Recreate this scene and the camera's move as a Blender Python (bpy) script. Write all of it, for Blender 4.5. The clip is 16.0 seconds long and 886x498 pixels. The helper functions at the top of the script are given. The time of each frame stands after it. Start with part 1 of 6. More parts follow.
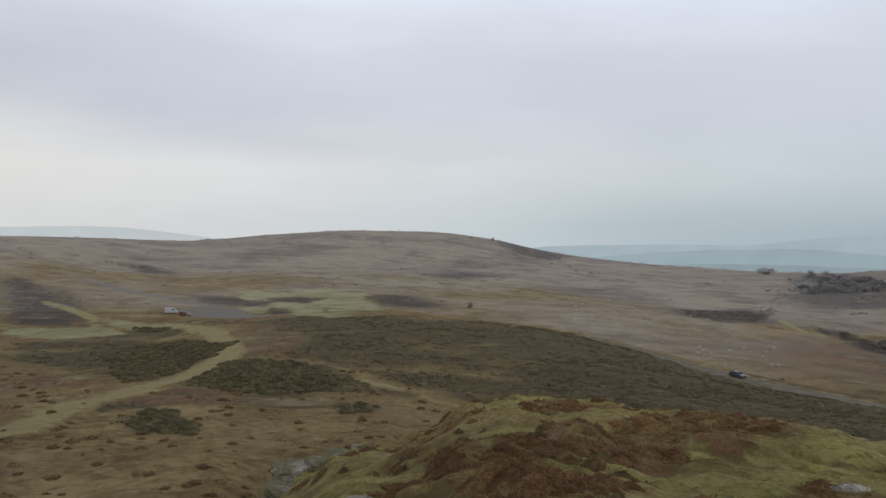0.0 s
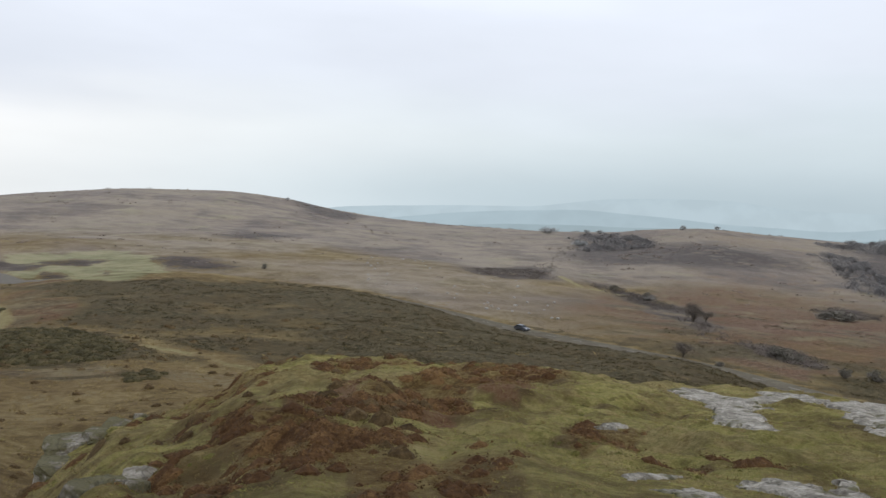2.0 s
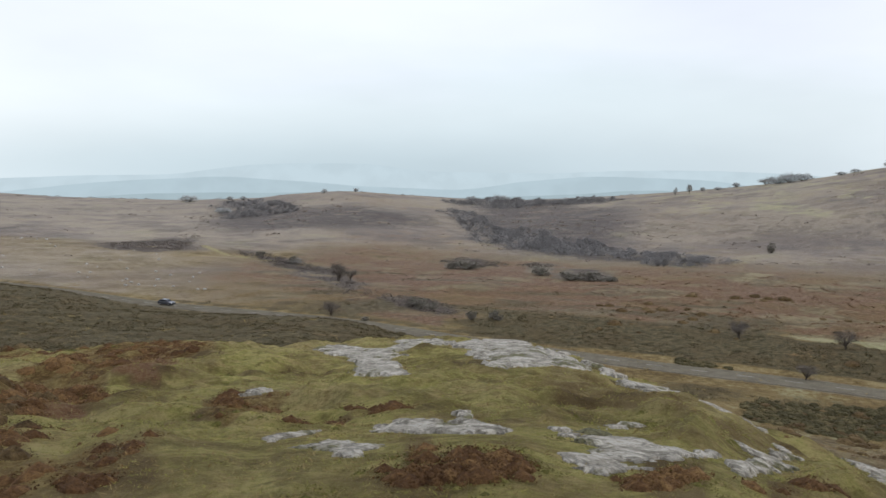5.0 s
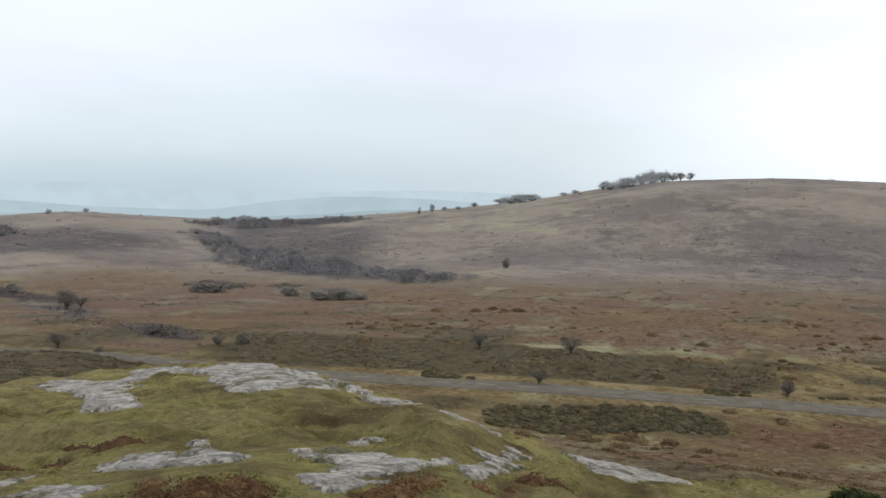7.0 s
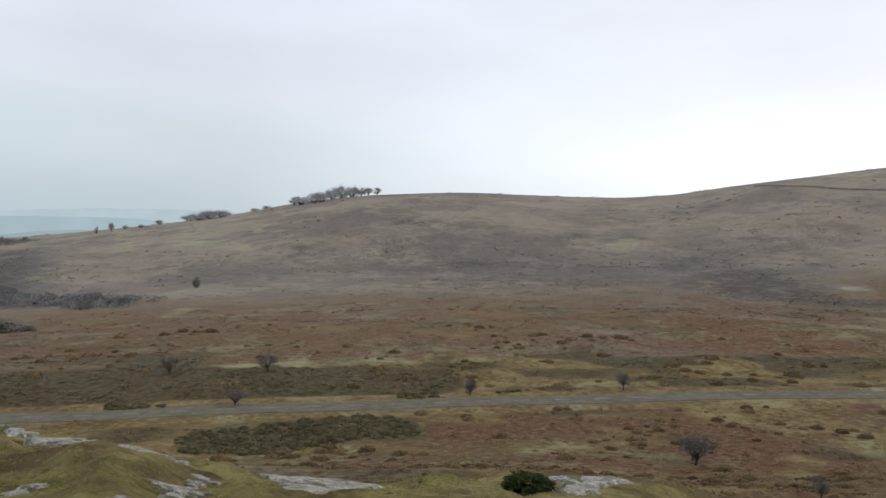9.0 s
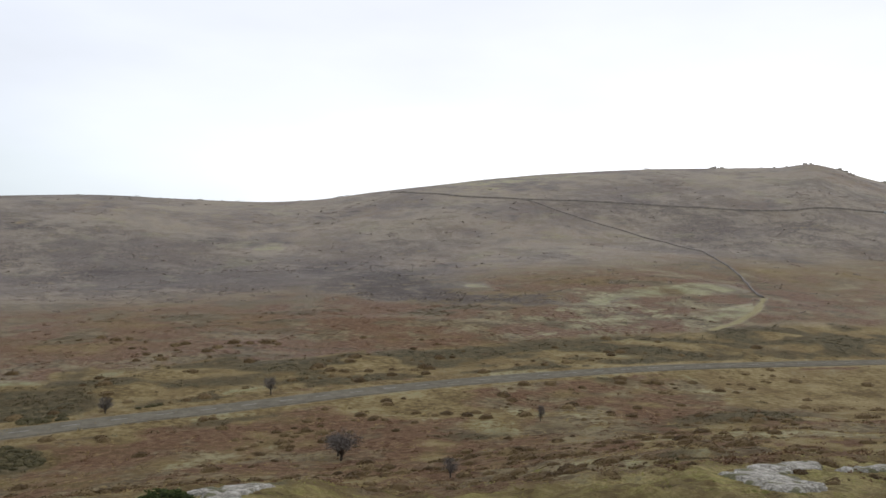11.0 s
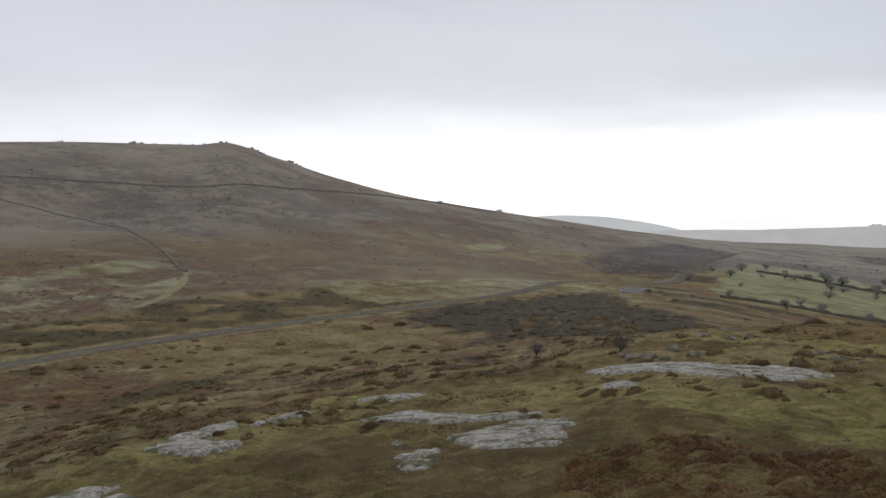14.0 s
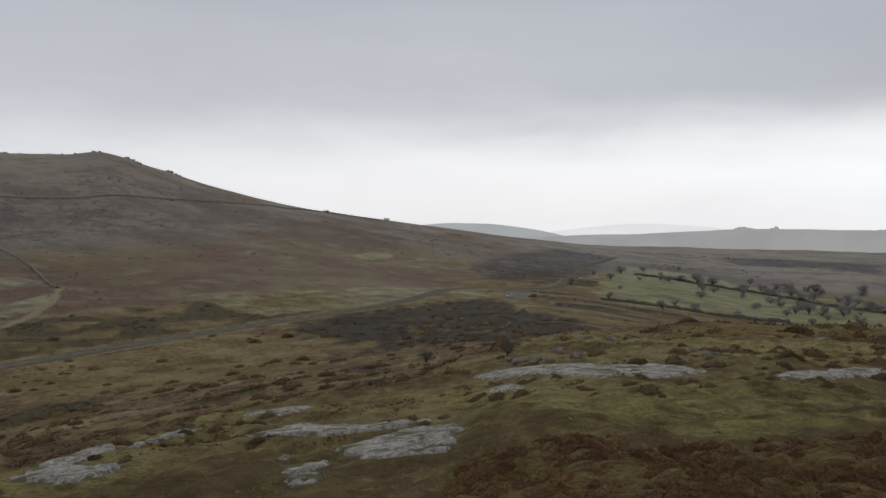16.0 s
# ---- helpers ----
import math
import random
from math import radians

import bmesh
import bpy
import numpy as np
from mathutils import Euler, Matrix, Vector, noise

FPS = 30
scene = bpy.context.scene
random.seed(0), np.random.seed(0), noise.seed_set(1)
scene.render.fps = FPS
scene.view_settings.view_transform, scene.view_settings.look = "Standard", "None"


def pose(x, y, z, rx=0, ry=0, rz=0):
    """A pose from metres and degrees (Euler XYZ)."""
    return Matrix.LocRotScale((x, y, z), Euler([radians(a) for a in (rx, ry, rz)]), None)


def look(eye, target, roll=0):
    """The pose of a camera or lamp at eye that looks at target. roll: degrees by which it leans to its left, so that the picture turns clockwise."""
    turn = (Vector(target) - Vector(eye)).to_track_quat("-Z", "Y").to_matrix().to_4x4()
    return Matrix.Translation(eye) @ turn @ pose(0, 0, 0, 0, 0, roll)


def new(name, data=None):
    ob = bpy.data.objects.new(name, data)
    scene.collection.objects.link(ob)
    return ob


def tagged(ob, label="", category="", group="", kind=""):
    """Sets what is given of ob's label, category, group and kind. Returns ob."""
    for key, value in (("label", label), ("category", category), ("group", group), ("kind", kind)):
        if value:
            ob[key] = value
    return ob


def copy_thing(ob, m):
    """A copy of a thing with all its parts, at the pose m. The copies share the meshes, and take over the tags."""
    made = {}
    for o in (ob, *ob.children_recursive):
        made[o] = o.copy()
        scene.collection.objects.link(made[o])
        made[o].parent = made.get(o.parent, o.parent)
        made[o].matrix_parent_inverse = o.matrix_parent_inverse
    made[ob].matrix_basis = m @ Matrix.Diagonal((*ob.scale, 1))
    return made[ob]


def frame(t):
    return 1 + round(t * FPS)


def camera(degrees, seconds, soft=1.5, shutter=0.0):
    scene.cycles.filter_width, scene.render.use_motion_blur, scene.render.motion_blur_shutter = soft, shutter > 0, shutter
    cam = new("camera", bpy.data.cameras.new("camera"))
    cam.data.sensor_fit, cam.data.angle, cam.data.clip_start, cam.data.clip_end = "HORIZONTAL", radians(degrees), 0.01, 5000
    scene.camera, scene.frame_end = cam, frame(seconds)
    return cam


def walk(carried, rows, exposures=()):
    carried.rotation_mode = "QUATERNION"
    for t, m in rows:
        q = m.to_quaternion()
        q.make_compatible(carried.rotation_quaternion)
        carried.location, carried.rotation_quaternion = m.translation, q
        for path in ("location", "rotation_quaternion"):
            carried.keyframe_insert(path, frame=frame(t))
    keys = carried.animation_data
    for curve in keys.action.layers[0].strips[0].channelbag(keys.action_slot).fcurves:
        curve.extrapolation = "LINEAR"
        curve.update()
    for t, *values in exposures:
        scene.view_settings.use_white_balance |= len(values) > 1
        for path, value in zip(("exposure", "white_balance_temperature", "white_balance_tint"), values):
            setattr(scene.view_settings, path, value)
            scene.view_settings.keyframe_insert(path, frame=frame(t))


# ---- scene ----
cam = camera(57.07, 16.0, soft=1.5)
EYE_Z = 1.7  # the eye above the rock it stands on
# seconds, east, north, pitch, roll, yaw: someone turning on the spot with the camera held out
PATH = [
    (0.0, -0.000, 0.450, -2.17, -1.25, 0.02),
    (0.5, 0.036, 0.449, -3.45, -2.15, -4.54),
    (1.0, 0.066, 0.445, -4.06, -2.10, -8.43),
    (1.5, 0.091, 0.441, -4.34, -2.21, -11.69),
    (2.0, 0.111, 0.436, -4.58, -1.97, -14.23),
    (2.5, 0.134, 0.429, -4.91, -1.30, -17.36),
    (3.0, 0.147, 0.425, -4.93, -0.96, -19.00),
    (3.5, 0.164, 0.419, -4.66, -1.20, -21.43),
    (4.0, 0.180, 0.412, -4.73, -1.40, -23.57),
    (4.5, 0.228, 0.388, -6.32, -0.67, -30.41),
    (5.0, 0.283, 0.350, -6.39, -0.84, -38.97),
    (5.2, 0.304, 0.332, -6.06, -1.20, -42.45),
    (7.3, 0.385, 0.232, -4.38, -1.20, -58.94),
    (7.5, 0.394, 0.217, -4.12, -1.14, -61.10),
    (8.0, 0.417, 0.170, -3.69, -0.96, -67.84),
    (8.5, 0.431, 0.130, -3.52, -0.55, -73.16),
    (9.0, 0.440, 0.094, -3.21, -0.77, -77.91),
    (9.5, 0.449, 0.031, -3.08, -0.67, -86.05),
    (10.0, 0.449, -0.024, -2.64, -0.19, -93.00),
    (10.2, 0.448, -0.042, -2.74, -0.74, -95.41),
    (12.3, 0.398, -0.210, -3.70, 0.71, -117.85),
    (12.5, 0.382, -0.238, -4.35, 0.58, -121.98),
    (13.0, 0.343, -0.291, -4.35, 0.51, -130.35),
    (13.5, 0.308, -0.328, -4.00, -0.31, -136.86),
    (14.0, 0.281, -0.352, -3.41, -0.98, -141.43),
    (14.5, 0.256, -0.370, -3.56, -0.89, -145.38),
    (15.0, 0.241, -0.380, -2.99, -1.24, -147.62),
    (15.5, 0.226, -0.389, -2.39, -0.60, -149.85),
    (16.0, 0.229, -0.387, -2.72, -0.28, -149.34),
]
walk(cam, [(t, pose(x, y, EYE_Z, 90 + pitch, roll, yaw)) for t, x, y, pitch, roll, yaw in PATH],
     exposures=[(0, -0.2, 6380, 10), (1, 0.05, 6380, 10), (2.5, 0.22, 6380, 10), (3.5, 0.25, 6380, 10), (4.5, 0.29, 6380, 10), (5, 0.4, 6380, 10), (8, 0.26, 6380, 10), (9, 0.14, 6380, 10), (12.5, 0.3, 6380, 10), (13.3, 0.0, 6380, 10), (14.5, -0.47, 6380, 10), (16, -0.71, 6380, 10)])

# ---- sky and sun ----
SUN_AZ, SUN_EL = 150, 28


def make_world():
    world = bpy.data.worlds.new("overcast_sky")
    scene.world = world
    world.use_nodes = True
    nt = world.node_tree
    nt.nodes.clear()
    n, l = nt.nodes.new, nt.links.new

    def math_(op, a, b=0.0, clamp=False):
        t = n("ShaderNodeMath")
        t.operation, t.use_clamp = op, clamp
        for i, v in enumerate((a, b)):
            if isinstance(v, (int, float)):
                t.inputs[i].default_value = v
            else:
                l(v, t.inputs[i])
        return t.outputs[0]

    def ramp(fac, stops):
        r = n("ShaderNodeValToRGB")
        r.color_ramp.interpolation = "B_SPLINE"
        e = r.color_ramp.elements
        for _ in stops[2:]:
            e.new(0.5)
        for el, (p, c) in zip(e, stops):
            el.position, el.color = p, (*[v * 0.5 for v in c], 1)
        l(fac, r.inputs[0])
        twice = n("ShaderNodeVectorMath")
        twice.operation = "SCALE"
        twice.inputs["Scale"].default_value = 2.0
        l(r.outputs[0], twice.inputs[0])
        return twice.outputs[0]

    def mix(fac, a, b):
        x = n("ShaderNodeMix")
        x.data_type = "RGBA"
        l(fac, x.inputs["Factor"])
        l(a, x.inputs["A"])
        l(b, x.inputs["B"])
        return x.outputs["Result"]

    def smooth(v, lo, hi):
        m = n("ShaderNodeMapRange")
        m.interpolation_type = "SMOOTHSTEP"
        l(v, m.inputs[0])
        m.inputs[1].default_value, m.inputs[2].default_value = lo, hi
        return m.outputs[0]

    def clouds(scale, stretch, detail):
        mp, nz = n("ShaderNodeMapping"), n("ShaderNodeTexNoise")
        mp.inputs["Scale"].default_value = stretch
        l(tc.outputs["Generated"], mp.inputs[0])
        nz.inputs["Scale"].default_value, nz.inputs["Detail"].default_value, nz.inputs["Roughness"].default_value = scale, detail, 0.5
        l(mp.outputs[0], nz.inputs[0])
        return nz.outputs[0]

    tc, sep = n("ShaderNodeTexCoord"), n("ShaderNodeSeparateXYZ")
    l(tc.outputs["Generated"], sep.inputs[0])
    # bearing, 0 at -90 degrees and 1 at 270 degrees
    turned = math_("ARCTAN2", math_("MULTIPLY", sep.outputs[1], -1.0), sep.outputs[0])
    bearing = math_("ADD", math_("MULTIPLY", turned, 1 / (2 * math.pi)), 0.5)
    cl = clouds(1.5, (1.3, 1.3, 6.0), 5)
    up = math_("ADD", sep.outputs[2], math_("MULTIPLY", math_("SUBTRACT", cl, 0.5), 0.14))

    def sky_row(rows):
        return ramp(bearing, [((a + 90) / 360, c) for a, c in rows])

    low = sky_row(LOW_SKY)
    mid = sky_row(MID_SKY)
    high = sky_row(HIGH_SKY)
    c = mix(smooth(up, 0.05, 0.15), low, mid)
    c = mix(smooth(sep.outputs[2], -0.02, 0.065), sky_row(HAZE), c)
    c = mix(smooth(up, 0.15, 0.34), c, high)
    soft = math_("ADD", 0.78, math_("MULTIPLY", clouds(1.6, (1.0, 1.0, 3.2), 5), 0.44))
    sc = n("ShaderNodeVectorMath")
    sc.operation = "SCALE"
    l(c, sc.inputs[0])
    l(soft, sc.inputs["Scale"])
    out, cover, clear = n("ShaderNodeOutputWorld"), n("ShaderNodeBackground"), n("ShaderNodeBackground")
    sky = n("ShaderNodeTexSky")
    sky.sky_type, sky.sun_disc = "NISHITA", False
    sky.sun_elevation, sky.sun_rotation = radians(SUN_EL), radians(SUN_AZ)
    l(sky.outputs[0], clear.inputs[0])
    clear.inputs[1].default_value = 0.05
    l(sc.outputs[0], cover.inputs[0])
    both = n("ShaderNodeMixShader")
    both.inputs[0].default_value = 0.95
    l(clear.outputs[0], both.inputs[1])
    l(cover.outputs[0], both.inputs[2])
    l(both.outputs[0], out.inputs[0])


# the overcast near the horizon, above it and overhead, by bearing
HAZE = [(-90, (.80, .80, .79)), (-30, (.88, .87, .85)), (-8, (.78, .81, .82)), (12, (.52, .61, .65)), (35, (.46, .555, .60)), (60, (.48, .56, .60)), (85, (.78, .82, .85)), (120, (1.15, 1.15, 1.17)), (150, (1.55, 1.55, 1.57)), (200, (1.5, 1.5, 1.5))]
LOW_SKY = [(-90, (.86, .84, .80)), (-30, (.93, .90, .87)), (-5, (.82, .84, .85)), (30, (.58, .66, .70)), (65, (.60, .67, .70)), (90, (.86, .89, .93)), (120, (1.15, 1.15, 1.18)), (150, (1.55, 1.55, 1.57)), (175, (1.6, 1.6, 1.6)), (200, (1.5, 1.5, 1.5))]
MID_SKY = [(-90, (.66, .69, .75)), (-20, (.66, .69, .75)), (30, (.70, .74, .81)), (65, (.72, .76, .83)), (95, (.86, .885, .95)), (125, (.88, .89, .945)), (155, (.84, .87, .93)), (175, (.80, .82, .88)), (200, (.8, .8, .84))]
HIGH_SKY = [(-90, (.75, .79, .90)), (-20, (1.18, 1.22, 1.34)), (30, (.86, .91, 1.04)), (65, (.86, .90, 1.02)), (95, (.87, .89, .965)), (125, (.78, .81, .89)), (150, (.66, .69, .78)), (200, (.64, .67, .75))]
make_world()
sun_data = bpy.data.lights.new("sun", "SUN")
sun_data.energy, sun_data.angle, sun_data.color = 0.7, radians(25), (1.0, 0.96, 0.9)
sun = new("sun", sun_data)
_a, _e = radians(SUN_AZ), radians(SUN_EL)
sun.matrix_world = look((60 * math.sin(_a) * math.cos(_e), 60 * math.cos(_a) * math.cos(_e), 60 * math.sin(_e)), (0, 0, 0))

# ---- the lie of the land ----
_rng = np.random.RandomState(7)
_LAT = _rng.rand(256, 256)


def vnoise(x, y):
    """Smooth value noise, 0 to 1, one lattice step per unit."""
    x, y = np.asarray(x, float), np.asarray(y, float)
    xi, yi = np.floor(x).astype(int), np.floor(y).astype(int)
    u, v = x - xi, y - yi
    u, v = u * u * (3 - 2 * u), v * v * (3 - 2 * v)
    a, b = _LAT[xi & 255, yi & 255], _LAT[(xi + 1) & 255, yi & 255]
    c, d = _LAT[xi & 255, (yi + 1) & 255], _LAT[(xi + 1) & 255, (yi + 1) & 255]
    return (a * (1 - u) + b * u) * (1 - v) + (c * (1 - u) + d * u) * v


def fbm(x, y, size, octaves=4, gain=0.5):
    """Several octaves of noise about 0, largest humps 'size' metres wide."""
    total, amp, norm = 0.0, 1.0, 0.0
    ca, sa = 0.8, 0.6
    for k in range(octaves):
        total = total + amp * (vnoise(x / size + 17.3 * k, y / size - 9.1 * k) - 0.5)
        norm, amp, size = norm + amp, amp * gain, size * 0.5
        x, y = ca * x - sa * y, sa * x + ca * y
    return 2 * total / norm


def step(x, a, b):
    t = np.clip((x - a) / (b - a), 0, 1)
    return t * t * (3 - 2 * t)


def pchip(xs, ys, x):
    """Monotone cubic through the points."""
    xs, ys, x = np.asarray(xs, float), np.asarray(ys, float), np.asarray(x, float)
    h, d = np.diff(xs), np.diff(ys) / np.diff(xs)
    m = np.zeros_like(ys)
    ok = d[:-1] * d[1:] > 0
    w1, w2 = 2 * h[1:] + h[:-1], h[1:] + 2 * h[:-1]
    da, db = np.where(ok, d[:-1], 1.0), np.where(ok, d[1:], 1.0)
    m[1:-1] = np.where(ok, (w1 + w2) / (w1 / da + w2 / db), 0.0)
    m[0], m[-1] = d[0], d[-1]
    i = np.clip(np.searchsorted(xs, x) - 1, 0, len(h) - 1)
    t = (x - xs[i]) / h[i]
    return ((2 * t**3 - 3 * t**2 + 1) * ys[i] + (t**3 - 2 * t**2 + t) * h[i] * m[i]
            + (-2 * t**3 + 3 * t**2) * ys[i + 1] + (t**3 - t**2) * h[i] * m[i + 1])


def deg_tan(a):
    return np.tan(np.radians(a))


# ---- plan: outlines of cover on the ground, as (east, north) corners ----
DRY_PATCH_A = [[(-39, 73), (-40, 91), (-33, 98), (-12, 100), (4, 105), (4, 84), (-4, 74), (-8, 65), (-10.0, 52.5), (-26.3, 48.9)], [(21.4, -18.3), (16.5, -18.5), (11.8, -13.4), (8.4, -11.5), (11.5, -17.2), (8.1, -13.7), (5.3, -8.9), (15.2, -11.0)], [(10.6, 10.6), (15.1, 12.9), (13.4, 9.7), (12.7, 7.5), (15.7, 7.4), (9.1, 5.8), (9.3, 7.0), (9.1, 8.2)], [(196, -116), (186, -151), (190, -170), (188, -189), (163, -188), (142, -172), (116, -126), (124, -107), (149, -100), (167, -99)], [(181, 32), (182, 21), (179, 12), (172, 13), (169, 23), (173, 29)], [(139, 83), (144, 74), (137, 74), (133, 82)]]
DRY_PATCH_B = [[(144, 69), (146, 64), (144, 60), (140, 67)]]
DRY_PATCH = DRY_PATCH_A + DRY_PATCH_B
GREEN_PATCH_A = [[(1.8, 28.8), (3.2, 32.0), (4.1, 31.9), (2.8, 27.8), (1.6, 23.0), (1.2, 23.8)], [(0.8, 6.8), (1.8, 8.7), (2.6, 9.7), (3.0, 9.6), (2.2, 8.4), (1.3, 7.6), (1.0, 7.3)], [(-2.8, 16.4), (-1.7, 15.4), (-1.2, 16.7), (-0.6, 13.8), (-0.9, 12.0), (-1.1, 9.5)], [(11.3, 26.3), (15.3, 28.1), (7.9, 14.6), (6.3, 13.8), (8.1, 18.9)], [(23.2, -34.5), (15.3, -31.3), (9.2, -31.2), (5.8, -35.4), (1.3, -35.0), (0.9, -21.4), (3.4, -17.0), (6.1, -18.5), (12.0, -24.5)], [(15.4, -56.5), (8, -63), (2, -67), (1.9, -49.9), (7.4, -45.6), (11.4, -43.8)], [(29.0, -24.9), (28.7, -30.0), (21.8, -28.0), (22.7, -23.9), (25.0, -22.5)]]
GREEN_PATCH_B = [[(265, -235), (260, -272), (236, -350), (220, -381), (171, -351), (138, -327), (141, -290), (194, -327), (200, -272), (208, -252), (236, -247)], [(167, 95), (177, 84), (183, 74), (193, 52), (191, 45), (184, 46), (175, 71)], [(176, 10), (180, -1), (174, 1), (171, 8)], [(199, 40), (203, 27), (198, 26), (192, 38)], [(199, 4), (207, -11), (202, -12), (195, 1)]]
GREEN_PATCH = GREEN_PATCH_A + GREEN_PATCH_B
PALE_PATCH_A = [[(-91, 364), (-47, 415), (-31, 366), (-18, 286), (-30, 236), (-47, 260), (-79, 333)], [(-121, 286), (-94, 281), (-78, 255), (-100, 262), (-114, 268)], [(-142, 261), (-114, 268), (-96, 251), (-113, 240), (-131, 242)], [(-98, 387), (-57, 419), (-31, 385), (-25, 342), (-26, 249), (-42, 252), (-80, 315)], [(422, -70), (381, -103), (353, -105), (355, -82), (373, -65)], [(304, -115), (336, -159), (354, -221), (333, -219), (317, -184), (318, -157), (298, -127)], [(274, -157), (305, -201), (275, -182), (260, -156)], [(268, -241), (241, -305), (210, -373), (191, -339), (207, -262), (209, -227), (239, -233)]]
PALE_PATCH_B = [[(379, -504), (393, -563), (372, -553), (351, -478)], [(550, 325), (548, 289), (498, 229), (487, 252), (500, 291)], [(573, 14), (585, -10), (566, -14), (555, 6)], [(537, 368), (522, 328), (499, 328)], [(514, 442), (524, 412), (479, 381), (467, 406)], [(585, 278), (586, 259), (552, 235), (554, 259)], [(162, -432), (239, -724), (160, -712), (21, -590), (16, -470), (85, -443), (128, -406)]]
PALE_PATCH = PALE_PATCH_A + PALE_PATCH_B
BRACK_PATCH_A = [[(-58, 219), (-46, 215), (-34, 198), (-32, 179), (-40, 170), (-49, 192)], [(-108, 199), (-78, 166), (-49, 126), (-40, 112), (-50, 114), (-71, 132)], [(-40, 109), (-29, 108), (-16, 109), (-6, 116), (2, 113), (0, 105), (-15, 101), (-31, 100), (-36, 100)], [(-131, 242), (-110, 239), (-115, 230), (-123, 227)], [(151, -8), (152, -21), (120, -28), (129, -43), (124, -61), (82, -44), (41.9, -17.7), (42.9, -15.0), (59.9, -3.0)], [(290, -16), (292, -50), (268, -81), (236, -75), (225, -45), (237, -13)]]
BRACK_PATCH_B = [[(100, 56), (114, 46), (122, 35), (140, 23), (151, -4), (155, -19), (115, -14), (96, 3), (60, 10), (54.3, 16.8), (54.1, 25.5)], [(122, 97), (129, 82), (124, 74), (118, 70), (119, 80)]]
BRACK_PATCH = BRACK_PATCH_A + BRACK_PATCH_B
DARK_PATCH_A = [[(-224, 412), (-203, 405), (-164, 363), (-125, 293), (-123, 269), (-142, 261)], [(-111, 370), (-91, 364), (-70, 358), (-79, 333), (-95, 340)], [(-70, 336), (-59, 325), (-48, 261), (-70, 316)], [(-34, 378), (-23, 368), (1, 352), (1, 328), (-21, 335)], [(75, 493), (111, 521), (108, 491), (74, 464)], [(-148, 453), (-143, 455), (-135, 439), (-144, 436)], [(-217, 537), (-186, 543), (-155, 492), (-184, 488)], [(-16, 533), (19, 575), (44, 541), (13, 498)], [(59, 983), (107, 984), (143, 909), (105, 771), (64, 785)], [(-52, 330), (-47, 331), (-39, 276), (-44, 279)]]
DARK_PATCH_B = [[(-82, 367), (-68, 381), (-53, 371), (-58, 350)], [(-31, 385), (-13, 381), (-1, 352), (-3, 328), (-21, 342)], [(21, 265), (25, 273), (23, 252), (19, 248)], [(266, 585), (262, 494), (291, 459), (332, 459), (295, 435), (245, 448)], [(444, -26), (493, -65), (457, -97), (345, -91), (337, -122), (298, -113), (320, -75), (344, -39), (381, -22)], [(425, -232), (435, -262), (409, -249), (403, -227)], [(516, -325), (501, -340), (471, -325), (480, -307)], [(481, -331), (471, -349), (439, -330), (445, -311)], [(522, -175), (503, -188), (466, -173), (478, -164)]]
DARK_PATCH_C = [[(365, 449), (448, 510), (502, 500), (548, 425), (355, 274), (327, 306), (327, 344), (332, 387)], [(513, 586), (584, 535), (520, 430), (392, 333), (338, 255), (323, 314), (313, 358)], [(489, -9), (520, -34), (528, -60), (464, -53), (434, -28)], [(472, 128), (501, 86), (493, 36), (460, 48), (456, 94)], [(584, 182), (611, 148), (577, 136), (553, 162)], [(507, 224), (515, 199), (482, 182), (472, 193)], [(548, 104), (555, 92), (535, 86), (530, 96)], [(602, 48), (620, 27), (582, 14), (566, 38)]]
DARK_PATCH_D = [[(298, -542), (352, -696), (357, -845), (286, -847), (223, -620), (212, -502), (219, -449), (247, -465)], [(225, -1029), (143, -1087), (38, -1044), (31, -863), (97, -950), (178, -921)]]
DARK_PATCH_E = [[(314, 690), (337, 680), (300, 540), (345, 481), (346, 432), (315, 397), (250, 403), (191, 426), (194, 470)], [(304, 327), (340, 335), (318, 267), (310, 215), (279, 222), (273, 285)], [(109, 366), (147, 395), (164, 400), (140, 343), (114, 331)], [(162, 311), (164, 281), (145, 221), (130, 204), (138, 253)]]
DARK_PATCH = DARK_PATCH_A + DARK_PATCH_B + DARK_PATCH_C + DARK_PATCH_D + DARK_PATCH_E
MIXED_PATCH_A = [[(217, -12), (215, -37), (212, -64), (227, -89), (235, -115), (252, -161), (263, -195), (247, -223), (223, -218), (207, -177), (199, -124), (192, -94), (197, -74), (193, -52), (186, -31), (182, -20), (177, -9)], [(202, 38), (205, 14), (211, -5), (218, -26), (186, -22), (182, -4), (181, 12), (183, 31)]]
MIXED_PATCH = MIXED_PATCH_A
HEATH_PATCH_A = [[(-122, 225), (-116, 232), (-95, 235), (-68, 218), (-49, 182), (-46, 169), (-49, 160), (-46, 148), (-49, 131), (-51, 129), (-66, 152), (-83, 166), (-98, 180)], [(-38, 119), (-40, 133), (-40, 152), (-35, 153), (-29, 148), (-18, 142), (-7, 122), (0, 117), (-1, 110), (-11, 111), (-17, 112), (-23, 110), (-30, 115)], [(-74, 259), (-44, 241), (-25, 252), (0, 251), (20, 240), (35, 232), (48, 216), (55, 196), (60, 169), (80, 184), (81, 148), (50, 91), (36, 97), (17, 107), (4, 114), (-2, 124), (-13, 134), (-23, 149), (-32, 160), (-30, 174), (-32, 191), (-42, 217)]]
